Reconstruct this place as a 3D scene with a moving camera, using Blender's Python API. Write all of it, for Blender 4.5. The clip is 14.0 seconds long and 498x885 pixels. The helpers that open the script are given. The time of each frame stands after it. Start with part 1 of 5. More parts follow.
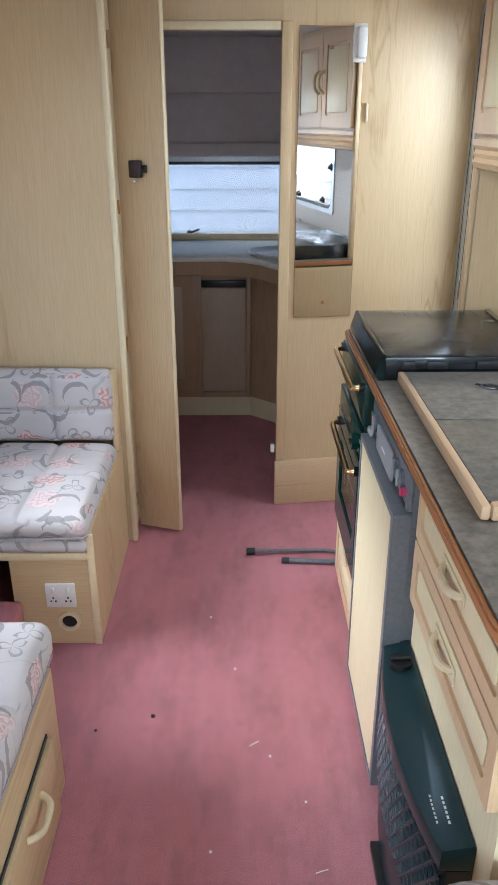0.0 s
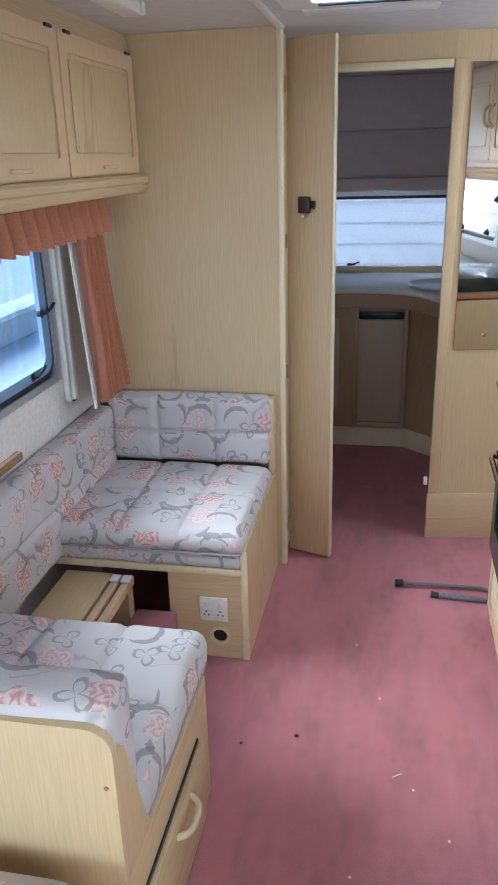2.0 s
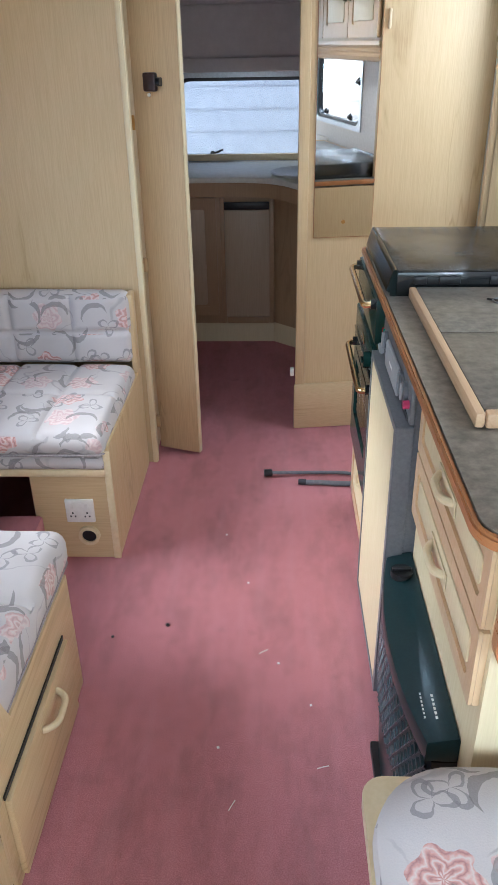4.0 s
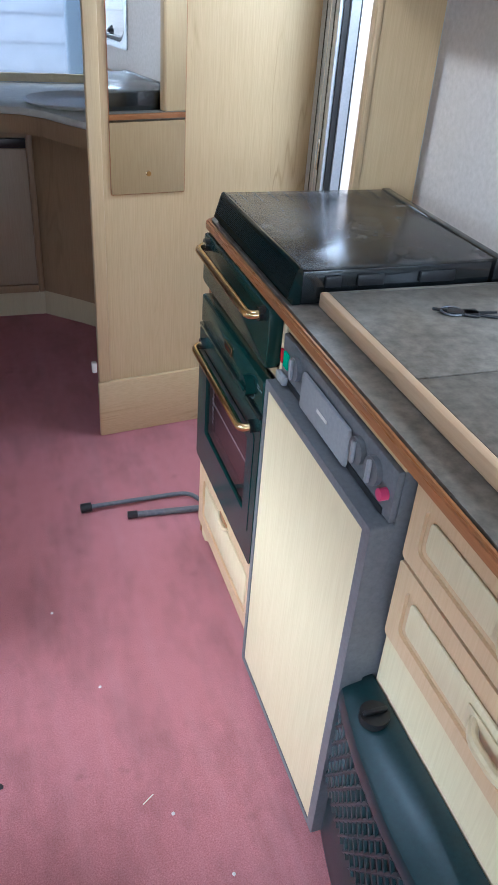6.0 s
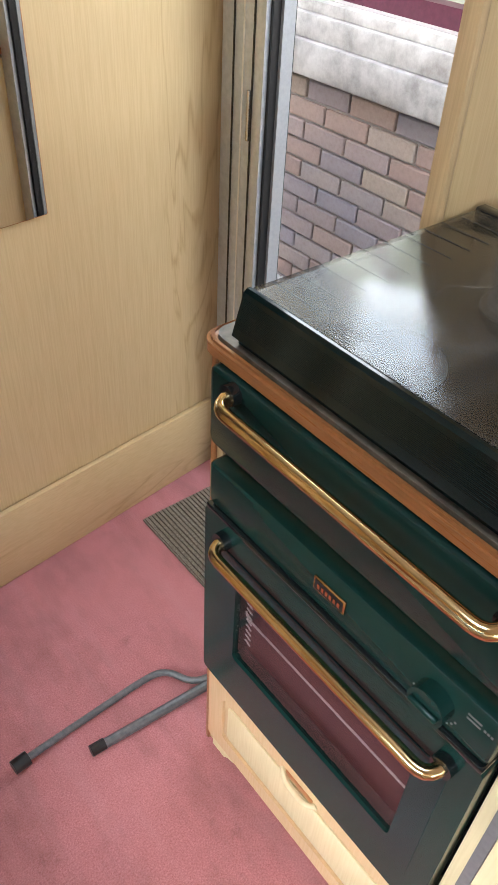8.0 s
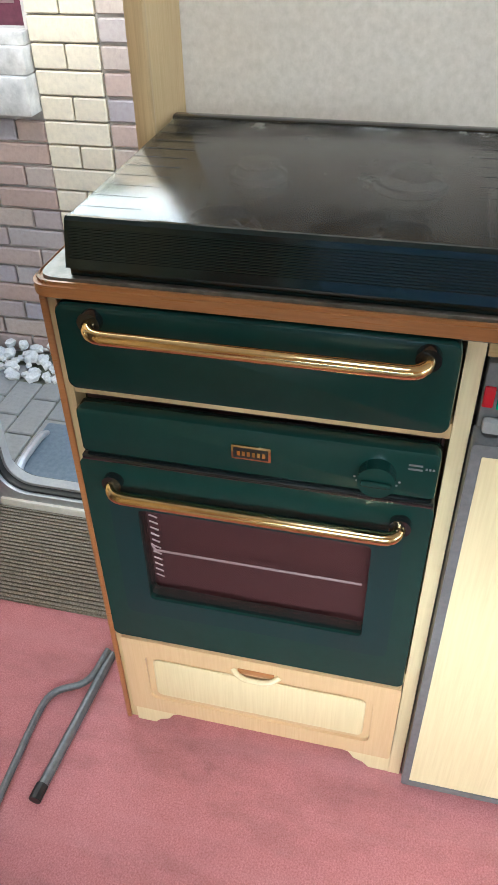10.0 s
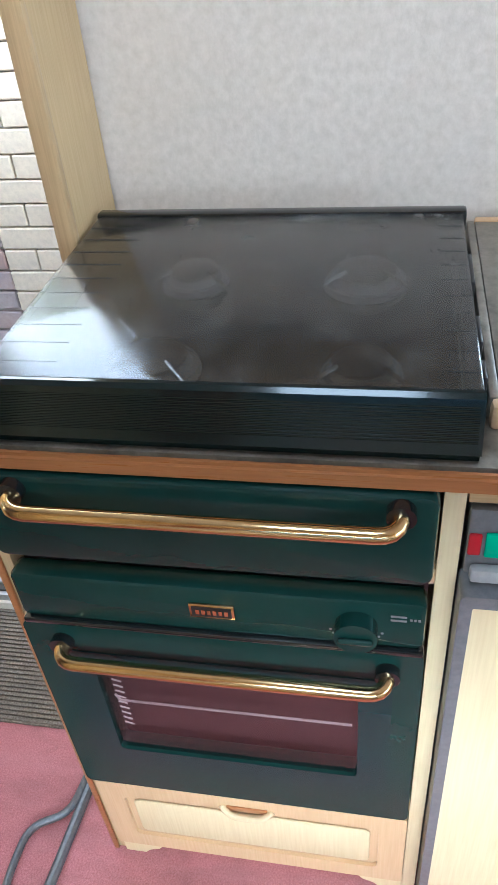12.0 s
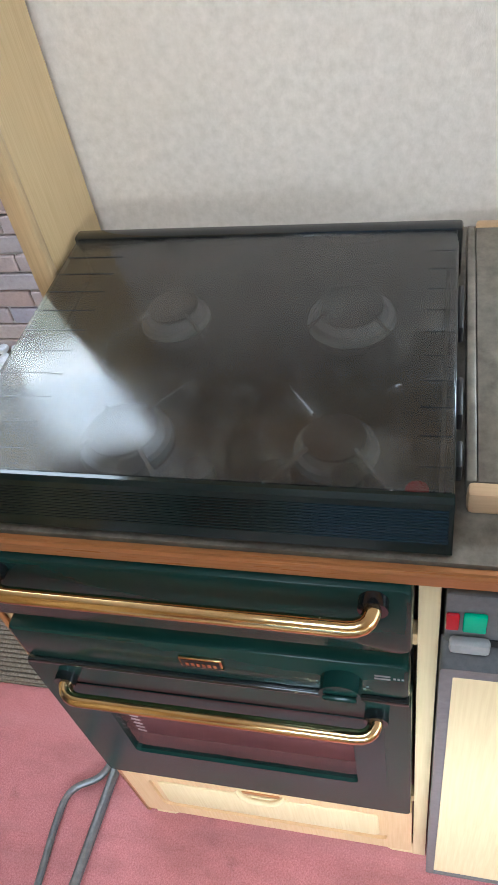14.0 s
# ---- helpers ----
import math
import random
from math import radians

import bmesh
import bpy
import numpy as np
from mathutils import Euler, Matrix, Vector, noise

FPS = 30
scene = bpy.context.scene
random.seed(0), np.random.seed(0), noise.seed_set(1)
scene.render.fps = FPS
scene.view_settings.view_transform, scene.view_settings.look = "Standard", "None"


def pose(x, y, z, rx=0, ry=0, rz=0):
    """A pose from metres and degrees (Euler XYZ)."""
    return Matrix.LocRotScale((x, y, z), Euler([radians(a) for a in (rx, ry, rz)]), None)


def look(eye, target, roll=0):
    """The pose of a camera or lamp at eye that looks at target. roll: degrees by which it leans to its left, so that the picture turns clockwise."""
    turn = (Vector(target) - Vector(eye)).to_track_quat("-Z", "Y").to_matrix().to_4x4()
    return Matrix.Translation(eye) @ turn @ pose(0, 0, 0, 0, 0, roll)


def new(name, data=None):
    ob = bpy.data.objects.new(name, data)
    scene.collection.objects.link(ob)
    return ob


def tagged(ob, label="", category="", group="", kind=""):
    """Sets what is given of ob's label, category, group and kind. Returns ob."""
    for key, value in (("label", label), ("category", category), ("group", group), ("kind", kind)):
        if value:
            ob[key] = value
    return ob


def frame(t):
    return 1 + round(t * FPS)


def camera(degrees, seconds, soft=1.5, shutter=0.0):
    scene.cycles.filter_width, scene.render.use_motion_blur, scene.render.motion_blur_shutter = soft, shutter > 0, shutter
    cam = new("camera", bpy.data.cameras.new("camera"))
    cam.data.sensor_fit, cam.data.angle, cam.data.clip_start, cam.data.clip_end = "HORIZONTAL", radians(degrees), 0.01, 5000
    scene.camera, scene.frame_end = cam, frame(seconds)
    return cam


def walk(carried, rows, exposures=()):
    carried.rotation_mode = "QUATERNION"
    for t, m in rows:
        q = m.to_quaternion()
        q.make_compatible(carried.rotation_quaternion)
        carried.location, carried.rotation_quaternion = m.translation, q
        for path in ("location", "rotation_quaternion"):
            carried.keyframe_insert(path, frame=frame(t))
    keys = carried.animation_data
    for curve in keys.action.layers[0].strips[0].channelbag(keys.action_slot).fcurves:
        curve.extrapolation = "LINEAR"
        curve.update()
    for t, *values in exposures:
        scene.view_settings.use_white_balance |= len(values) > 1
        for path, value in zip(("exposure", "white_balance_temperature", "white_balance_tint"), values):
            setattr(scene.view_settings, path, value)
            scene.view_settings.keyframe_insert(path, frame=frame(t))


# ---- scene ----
cam = camera(36.5, 14.0)
SKY, LAMPS = 0.15, (2.6, 8.0, 8.0, 1.0, 8.0, 1.6)
PATH = [
    (0, (0.052, 0.18, 1.481), (0.071, 2.018, 0.693), -0.0),
    (0.5, (0.048, 0.153, 1.501), (-0.075, 2.027, 0.811), -0.0),
    (1, (0.04, 0.137, 1.51), (-0.154, 2.025, 0.881), -0.6),
    (1.5, (0.036, 0.13, 1.505), (-0.232, 2.009, 0.875), -1.0),
    (2, (0.024, 0.123, 1.489), (-0.339, 1.958, 0.781), -1.6),
    (2.5, (0.017, 0.122, 1.467), (-0.4, 1.906, 0.664), -2.4),
    (3, (0.045, 0.125, 1.47), (-0.32, 1.888, 0.599), -2.7),
    (3.5, (0.082, 0.138, 1.461), (-0.141, 1.906, 0.554), -2.3),
    (4, (0.114, 0.145, 1.449), (0.041, 1.907, 0.505), -1.0),
    (4.2, (0.123, 0.152, 1.441), (0.111, 1.909, 0.484), -0.5),
    (6.3, (-0.091, 0.967, 1.39), (0.535, 2.516, 0.29), 4.4),
    (6.5, (-0.074, 1.066, 1.395), (0.575, 2.601, 0.29), 4.3),
    (7, (-0.077, 1.37, 1.363), (0.707, 2.829, 0.241), 6.8),
    (7.5, (-0.058, 1.65, 1.332), (0.831, 3.007, 0.163), 6.5),
    (8, (-0.052, 1.845, 1.344), (0.939, 3.005, 0.052), 3.4),
    (8.5, (-0.181, 1.93, 1.326), (1.151, 2.696, 0.046), 0.5),
    (9, (-0.301, 1.956, 1.333), (1.17, 2.449, 0.07), -1.5),
    (9.2, (-0.319, 1.967, 1.326), (1.18, 2.413, 0.08), -1.0),
    (11.3, (-0.301, 2.032, 1.204), (1.216, 2.366, -0.056), -2.1),
    (11.5, (-0.268, 2.027, 1.235), (1.253, 2.372, -0.016), -3.3),
    (12, (-0.13, 2.003, 1.325), (1.396, 2.363, 0.083), -5.8),
    (12.5, (0.003, 1.989, 1.41), (1.455, 2.426, 0.106), -7.4),
    (13, (0.057, 1.97, 1.43), (1.396, 2.441, 0.022), -9.1),
    (13.5, (0.056, 1.961, 1.441), (1.354, 2.469, 0.007), -11.1),
    (14, (0.017, 1.942, 1.437), (1.312, 2.42, -0.01), -12.6),
]
walk(cam, [(t, look(eye, target, roll)) for t, eye, target, roll in PATH], [(0, 2.05, 5550, 8), (2.5, 1.95, 5350, 7), (4.2, 2.05, 5650, 8), (6.5, 2.1, 5050, 8), (7.5, 2.2, 5000, 8), (8, 2.25, 6350, 9), (9, 2.2, 6550, 1), (11.5, 2.4, 5300, 6), (12.2, 2.42, 5700, 6), (14, 2.42, 5950, 6)])

# ---- world, sun, light ----
world = bpy.data.worlds.new("sky")
scene.world = world
world.use_nodes = True
wn = world.node_tree.nodes
sky = wn.new("ShaderNodeTexSky")
sky.sky_type, sky.sun_disc = "NISHITA", False
sky.sun_elevation, sky.sun_rotation = radians(34), radians(264)
sky.air_density, sky.dust_density, sky.ozone_density = 1.0, 2.5, 1.0
world.node_tree.links.new(sky.outputs[0], wn["Background"].inputs[0])
wn["Background"].inputs[1].default_value = SKY
sun = new("sun", bpy.data.lights.new("sun", "SUN"))
sun.data.energy, sun.data.angle, sun.data.color = 2.9, radians(46), (1.0, 0.97, 0.93)
sun.matrix_world = pose(0, 0, 10, 56, 0, -84)


def window_lamp(name, eye, target, wide, high, watts):
    """An added area lamp at or outside an opening, in place of sky light."""
    ob = new(name, bpy.data.lights.new(name, "AREA"))
    ob.data.shape, ob.data.size, ob.data.size_y, ob.data.energy = "RECTANGLE", wide, high, watts
    ob.data.color = (0.86, 0.94, 1.0)
    ob.matrix_world = look(eye, target)
    return ob


H0 = 1.86
window_lamp("front_daylight", (-0.1, -1.62, 1.3), (-0.1, -0.6, 0.5), 1.5, 0.6, LAMPS[0])
window_lamp("roof_daylight", (-0.0425, 2.09, H0 + 0.06), (-0.0425, 2.0901, 0.0), 0.33, 0.31, LAMPS[3])
# added in the upper door opening; also brightens the hob lid's reflection
window_lamp("door_daylight", (0.955, 2.70, 1.52), (-0.2, 2.5, 0.75), 0.46, 0.54, LAMPS[5])
# added outside, above the kitchen window, to brighten the wardrobe's lower part
window_lamp("kitchen_daylight", (1.42, 1.05, 1.86), (-0.55, 2.3, 0.75), 1.0, 0.5, LAMPS[4])
window_lamp("lounge_daylight_a", (-1.14, -0.53, 1.2), (-0.35, 0.15, -0.6), 1.1, 0.5, LAMPS[1])
window_lamp("lounge_daylight_b", (0.97, -0.53, 1.2), (0.2, 0.15, -0.6), 1.1, 0.5, LAMPS[2])


# ---- materials ----
def material(name, colour, rough=0.5, metal=0.0, coat=0.0, spec=0.5):
    m = bpy.data.materials.new(name)
    m.use_nodes = True
    b = m.node_tree.nodes["Principled BSDF"]
    b.inputs["Base Color"].default_value = (*colour, 1)
    b.inputs["Roughness"].default_value = rough
    b.inputs["Metallic"].default_value = metal
    b.inputs["Coat Weight"].default_value = coat
    b.inputs["Specular IOR Level"].default_value = spec
    return m


class Nodes:
    """Short hand for the nodes of one material."""

    def __init__(self, m):
        self.t, self.b = m.node_tree, m.node_tree.nodes["Principled BSDF"]
        self.co = self.t.nodes.new("ShaderNodeTexCoord").outputs["Object"]

    def add(self, kind, ins=(), **settings):
        n = self.t.nodes.new(kind)
        for k, v in settings.items():
            setattr(n, k, v)
        for k, v in dict(ins).items():
            if isinstance(v, bpy.types.NodeSocket):
                self.t.links.new(v, n.inputs[k])
            else:
                n.inputs[k].default_value = v
        return n

    def mapping(self, scale, turn=(0, 0, 0)):
        return self.add("ShaderNodeMapping", {"Vector": self.co, "Scale": scale, "Rotation": turn}).outputs[0]

    def noise(self, vector, scale, detail=4.0, rough=0.55, distort=0.0):
        return self.add("ShaderNodeTexNoise", {"Vector": vector, "Scale": scale, "Detail": detail, "Roughness": rough, "Distortion": distort}).outputs[0]

    def ramp(self, fac, *stops):
        n = self.add("ShaderNodeValToRGB", {"Fac": fac})
        e = n.color_ramp.elements
        while len(e) < len(stops):
            e.new(0.5)
        for el, (p, c) in zip(e, stops):
            el.position, el.color = p, (*c, 1) if len(c) == 3 else c
        return n.outputs[0]

    def grey(self, fac, *stops):
        return self.ramp(fac, *[(p, (v, v, v)) for p, v in stops])

    def mix(self, fac, a, b, mode="MIX"):
        n = self.add("ShaderNodeMix", {0: fac}, data_type="RGBA", blend_type=mode)
        for i, v in ((6, a), (7, b)):
            if isinstance(v, bpy.types.NodeSocket):
                self.t.links.new(v, n.inputs[i])
            else:
                n.inputs[i].default_value = (*v, 1)
        return n.outputs[2]

    def maths(self, op, a, b=0.0):
        return self.add("ShaderNodeMath", {0: a, 1: b}, operation=op).outputs[0]

    def colour(self, socket):
        self.t.links.new(socket, self.b.inputs["Base Color"])

    def rough(self, socket):
        self.t.links.new(socket, self.b.inputs["Roughness"])

    def bump(self, height, strength=0.3, distance=0.002):
        n = self.add("ShaderNodeBump", {"Height": height, "Strength": strength, "Distance": distance})
        self.t.links.new(n.outputs[0], self.b.inputs["Normal"])


def wood(name, dark, light, axis="z", rough=0.42, ring=0.8):
    """Oak-print vinyl: long fine pores and broad cathedral figure along one axis."""
    m = material(name, light, rough)
    n = Nodes(m)
    long, thin = (1.6, 48.0)
    s = {"z": (thin, thin, long), "y": (thin, long, thin), "x": (long, thin, thin)}[axis]
    pores = n.noise(n.mapping(s), 6.5, 6, 0.6, 0.15)
    s2 = {"z": (5, 5, 0.7), "y": (5, 0.7, 5), "x": (0.7, 5, 5)}[axis]
    wide = n.noise(n.mapping(s2), 1.5, 3, 0.5, 0.9)
    figure = n.maths("PINGPONG", n.maths("MULTIPLY", wide, 16.0), 1.0)
    patch = n.grey(n.noise(n.mapping(tuple(0.5 * v for v in s2)), 1.7, 2), (0.48, 0.0), (0.62, 1.0))
    figure = n.maths("MULTIPLY", n.maths("MULTIPLY", figure, pores), patch)
    mid = tuple(0.28 * d + 0.72 * l for d, l in zip(dark, light))
    base = n.mix(n.grey(pores, (0.36, 0.0), (0.62, 1.0)), mid, light)
    base = n.mix(n.grey(figure, (0.30, 0.0), (0.56, ring)), base, dark)
    blot = n.noise(n.co, 1.1, 3)
    base = n.mix(n.grey(blot, (0.35, 0.0), (0.75, 0.18)), base, dark)
    n.colour(base)
    n.rough(n.grey(pores, (0.3, rough + 0.12), (0.7, rough - 0.06)))
    n.bump(pores, 0.12, 0.001)
    return m


OAK = wood("oak_vinyl", (0.40, 0.265, 0.12), (0.605, 0.45, 0.25))
OAK_Y = wood("oak_vinyl_lengthwise", (0.40, 0.265, 0.12), (0.605, 0.45, 0.25), "y")
OAK_X = wood("oak_vinyl_across", (0.40, 0.265, 0.12), (0.605, 0.45, 0.25), "x")
OAK_PALE = wood("pale_oak_panel", (0.58, 0.46, 0.26), (0.74, 0.63, 0.40), "z", 0.4, 0.35)
OAK_DOOR = wood("oak_door_frame", (0.52, 0.33, 0.17), (0.66, 0.47, 0.275), "z", 0.36, 0.4)
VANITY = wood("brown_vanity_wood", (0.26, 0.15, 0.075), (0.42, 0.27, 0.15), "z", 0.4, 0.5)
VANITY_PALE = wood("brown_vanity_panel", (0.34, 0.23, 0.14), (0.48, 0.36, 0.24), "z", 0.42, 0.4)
OAK_DARK = wood("worn_oak_door", (0.30, 0.20, 0.10), (0.58, 0.42, 0.235), "z", 0.4, 0.8)
EDGE = wood("brown_edge_band", (0.22, 0.08, 0.027), (0.41, 0.17, 0.062), "y", 0.3)
RIM = wood("light_wood_edge", (0.45, 0.28, 0.15), (0.62, 0.42, 0.25), "y", 0.35)


def speckled(name, dark, light, scale, rough, strength=0.15, distance=0.001, detail=6):
    m = material(name, light, rough)
    n = Nodes(m)
    a, b = n.noise(n.co, scale, detail, 0.65), n.noise(n.co, scale * 0.09, 4)
    c = n.mix(n.grey(a, (0.33, 0.0), (0.67, 1.0)), dark, light)
    c = n.mix(n.grey(b, (0.4, 0.0), (0.75, 0.3)), c, dark)
    n.colour(c)
    n.bump(a, strength, distance)
    return m


CARPET = speckled("pink_carpet", (0.38, 0.128, 0.136), (0.58, 0.245, 0.262), 340, 0.95, 0.45, 0.003, 3)
_n = Nodes(CARPET)
_old = CARPET.node_tree.nodes["Principled BSDF"].inputs["Base Color"].links[0].from_socket
_dirt = _n.noise(_n.mapping((3.0, 1.2, 1)), 2.6, 7, 0.7)
_spot = _n.noise(_n.co, 9.0, 5, 0.7)
_pile = _n.noise(_n.mapping((14, 1.0, 1)), 1.6, 3)
_c = _n.mix(_n.grey(_dirt, (0.46, 0.0), (0.74, 0.55)), _old, (0.17, 0.082, 0.078))
_c = _n.mix(_n.grey(_spot, (0.62, 0.0), (0.74, 0.35)), _c, (0.10, 0.05, 0.045))
_c = _n.mix(_n.grey(_pile, (0.5, 0.0), (0.72, 0.22)), _c, (0.54, 0.27, 0.285))
_n.colour(_c)
WALL = speckled("white_wall_vinyl", (0.63, 0.58, 0.53), (0.76, 0.705, 0.66), 75, 0.6, 0.5, 0.002)
CEILING = speckled("ceiling_board", (0.58, 0.545, 0.52), (0.66, 0.625, 0.60), 30, 0.55, 0.2)
GREYWALL = speckled("grey_washroom_wall", (0.68, 0.60, 0.58), (0.76, 0.68, 0.66), 20, 0.6)
LAMINATE = speckled("stone_laminate", (0.105, 0.09, 0.07), (0.25, 0.222, 0.18), 38, 0.36, 0.05)
FLAPTOP = speckled("blue_grey_laminate", (0.22, 0.25, 0.26), (0.36, 0.39, 0.39), 45, 0.35, 0.05)
GREEN = speckled("dark_green_enamel", (0.0065, 0.030, 0.026), (0.008, 0.035, 0.030), 25, 0.2, 0.0)
GREEN.node_tree.nodes["Principled BSDF"].inputs["Specular IOR Level"].default_value = 0.3
HOBGREEN = speckled("black_green_enamel", (0.002, 0.009, 0.009), (0.003, 0.011, 0.011), 25, 0.12, 0.0)
HEATGREEN = speckled("dark_green_plastic", (0.004, 0.019, 0.023), (0.008, 0.030, 0.034), 150, 0.3, 0.1)
BLACK = speckled("black_plastic", (0.008, 0.008, 0.009), (0.016, 0.016, 0.017), 90, 0.35, 0.05)
BLACKGLOSS = material("black_enamel", (0.008, 0.010, 0.011), 0.14, 0, 0.4)
GREYPLASTIC = speckled("grey_plastic", (0.12, 0.125, 0.135), (0.16, 0.165, 0.175), 120, 0.4, 0.05)
LIGHTGREY = speckled("light_grey_plastic", (0.27, 0.275, 0.285), (0.32, 0.325, 0.335), 120, 0.4, 0.05)
WHITEP = speckled("white_plastic", (0.70, 0.68, 0.63), (0.78, 0.76, 0.71), 80, 0.35, 0.03)
CREAMP = speckled("cream_plastic", (0.62, 0.50, 0.30), (0.70, 0.58, 0.37), 60, 0.35, 0.03)
ALU = speckled("aluminium", (0.48, 0.51, 0.55), (0.60, 0.63, 0.67), 70, 0.38, 0.08)
ALU.node_tree.nodes["Principled BSDF"].inputs["Metallic"].default_value = 0.8
BRIGHT = material("bright_wire", (0.85, 0.85, 0.86), 0.4, 0.6)
STEEL = material("chrome_steel", (0.6, 0.6, 0.62), 0.18, 1.0)
DULLSTEEL = speckled("dull_grey_steel", (0.12, 0.13, 0.14), (0.20, 0.21, 0.22), 90, 0.4, 0.1)
DULLSTEEL.node_tree.nodes["Principled BSDF"].inputs["Metallic"].default_value = 0.5
BRASS = speckled("polished_brass", (0.68, 0.46, 0.21), (0.80, 0.58, 0.30), 40, 0.14, 0.02)
BRASS.node_tree.nodes["Principled BSDF"].inputs["Metallic"].default_value = 1.0
MIRROR = material("mirror_silver", (0.86, 0.87, 0.87), 0.015, 1.0)
BROWNP = speckled("dark_brown_plastic", (0.022, 0.010, 0.010), (0.035, 0.016, 0.016), 90, 0.3, 0.05)
RED = material("red_switch", (0.42, 0.01, 0.02), 0.25)
GREENSW = material("green_switch", (0.0, 0.42, 0.24), 0.25)
PINKSW = material("pink_button", (0.55, 0.05, 0.14), 0.3)
CREAM = speckled("cream_paint", (0.70, 0.68, 0.60), (0.80, 0.78, 0.70), 30, 0.45)


def glass(name, tint, gloss=0.03, rough=0.02):
    m = bpy.data.materials.new(name)
    m.use_nodes = True
    t = m.node_tree
    out = t.nodes["Material Output"]
    clear, shine, mixer = t.nodes.new("ShaderNodeBsdfTransparent"), t.nodes.new("ShaderNodeBsdfGlossy"), t.nodes.new("ShaderNodeMixShader")
    clear.inputs[0].default_value = (*tint, 1)
    shine.inputs[1].default_value = rough
    f, p, q = t.nodes.new("ShaderNodeLayerWeight"), t.nodes.new("ShaderNodeMath"), t.nodes.new("ShaderNodeMath")
    p.operation, q.operation = "POWER", "MULTIPLY_ADD"
    t.links.new(f.outputs["Facing"], p.inputs[0])
    p.inputs[1].default_value = 4.0
    t.links.new(p.outputs[0], q.inputs[0])
    q.inputs[1].default_value, q.inputs[2].default_value = 0.6, gloss
    t.links.new(q.outputs[0], mixer.inputs[0])
    t.links.new(clear.outputs[0], mixer.inputs[1])
    t.links.new(shine.outputs[0], mixer.inputs[2])
    t.links.new(mixer.outputs[0], out.inputs[0])
    return m


PANE = glass("window_acrylic", (0.90, 0.94, 0.96))
PANE_BLUE = glass("blue_acrylic", (0.72, 0.82, 0.92))
BORDER = material("blue_grey_acrylic_border", (0.22, 0.32, 0.46), 0.15)
FROST = material("frosted_acrylic", (0.84, 0.91, 0.97), 0.2)
FROST.node_tree.nodes["Principled BSDF"].inputs["Transmission Weight"].default_value = 0.9
FROST.node_tree.nodes["Principled BSDF"].inputs["IOR"].default_value = 1.1
LID = glass("smoked_glass_lid", (0.58, 0.58, 0.58), 0.07, 0.05)
_t = LID.node_tree
_n = _t.nodes
_co, _nz, _rp = _n.new("ShaderNodeTexCoord"), _n.new("ShaderNodeTexNoise"), _n.new("ShaderNodeMapRange")
_nz.inputs["Scale"].default_value, _nz.inputs["Detail"].default_value, _nz.inputs["Roughness"].default_value = 9.0, 8.0, 0.7
_rp.inputs[1].default_value, _rp.inputs[2].default_value, _rp.inputs[3].default_value, _rp.inputs[4].default_value = 0.35, 0.7, 0.09, 0.32
_t.links.new(_co.outputs["Object"], _nz.inputs["Vector"])
_t.links.new(_nz.outputs[0], _rp.inputs[0])
_t.links.new(_rp.outputs[0], _n["Glossy BSDF"].inputs[1])
_df, _mx, _mr = _n.new("ShaderNodeBsdfDiffuse"), _n.new("ShaderNodeMixShader"), _n.new("ShaderNodeMapRange")
_n2 = _n.new("ShaderNodeTexNoise")
_n2.inputs["Scale"].default_value, _n2.inputs["Detail"].default_value, _n2.inputs["Roughness"].default_value = 26.0, 10.0, 0.75
_t.links.new(_co.outputs["Object"], _n2.inputs["Vector"])
_t.links.new(_n2.outputs[0], _mr.inputs[0])
_mr.inputs[1].default_value, _mr.inputs[2].default_value, _mr.inputs[3].default_value, _mr.inputs[4].default_value = 0.5, 0.72, 0.012, 0.10
_df.inputs[0].default_value = (0.5, 0.5, 0.48, 1)
_t.links.new(_mr.outputs[0], _mx.inputs[0])
_t.links.new(_n["Mix Shader"].outputs[0], _mx.inputs[1])
_t.links.new(_df.outputs[0], _mx.inputs[2])
_t.links.new(_mx.outputs[0], _n["Material Output"].inputs[0])
OVENGLASS = glass("smoked_oven_glass", (0.78, 0.72, 0.73), 0.05, 0.03)


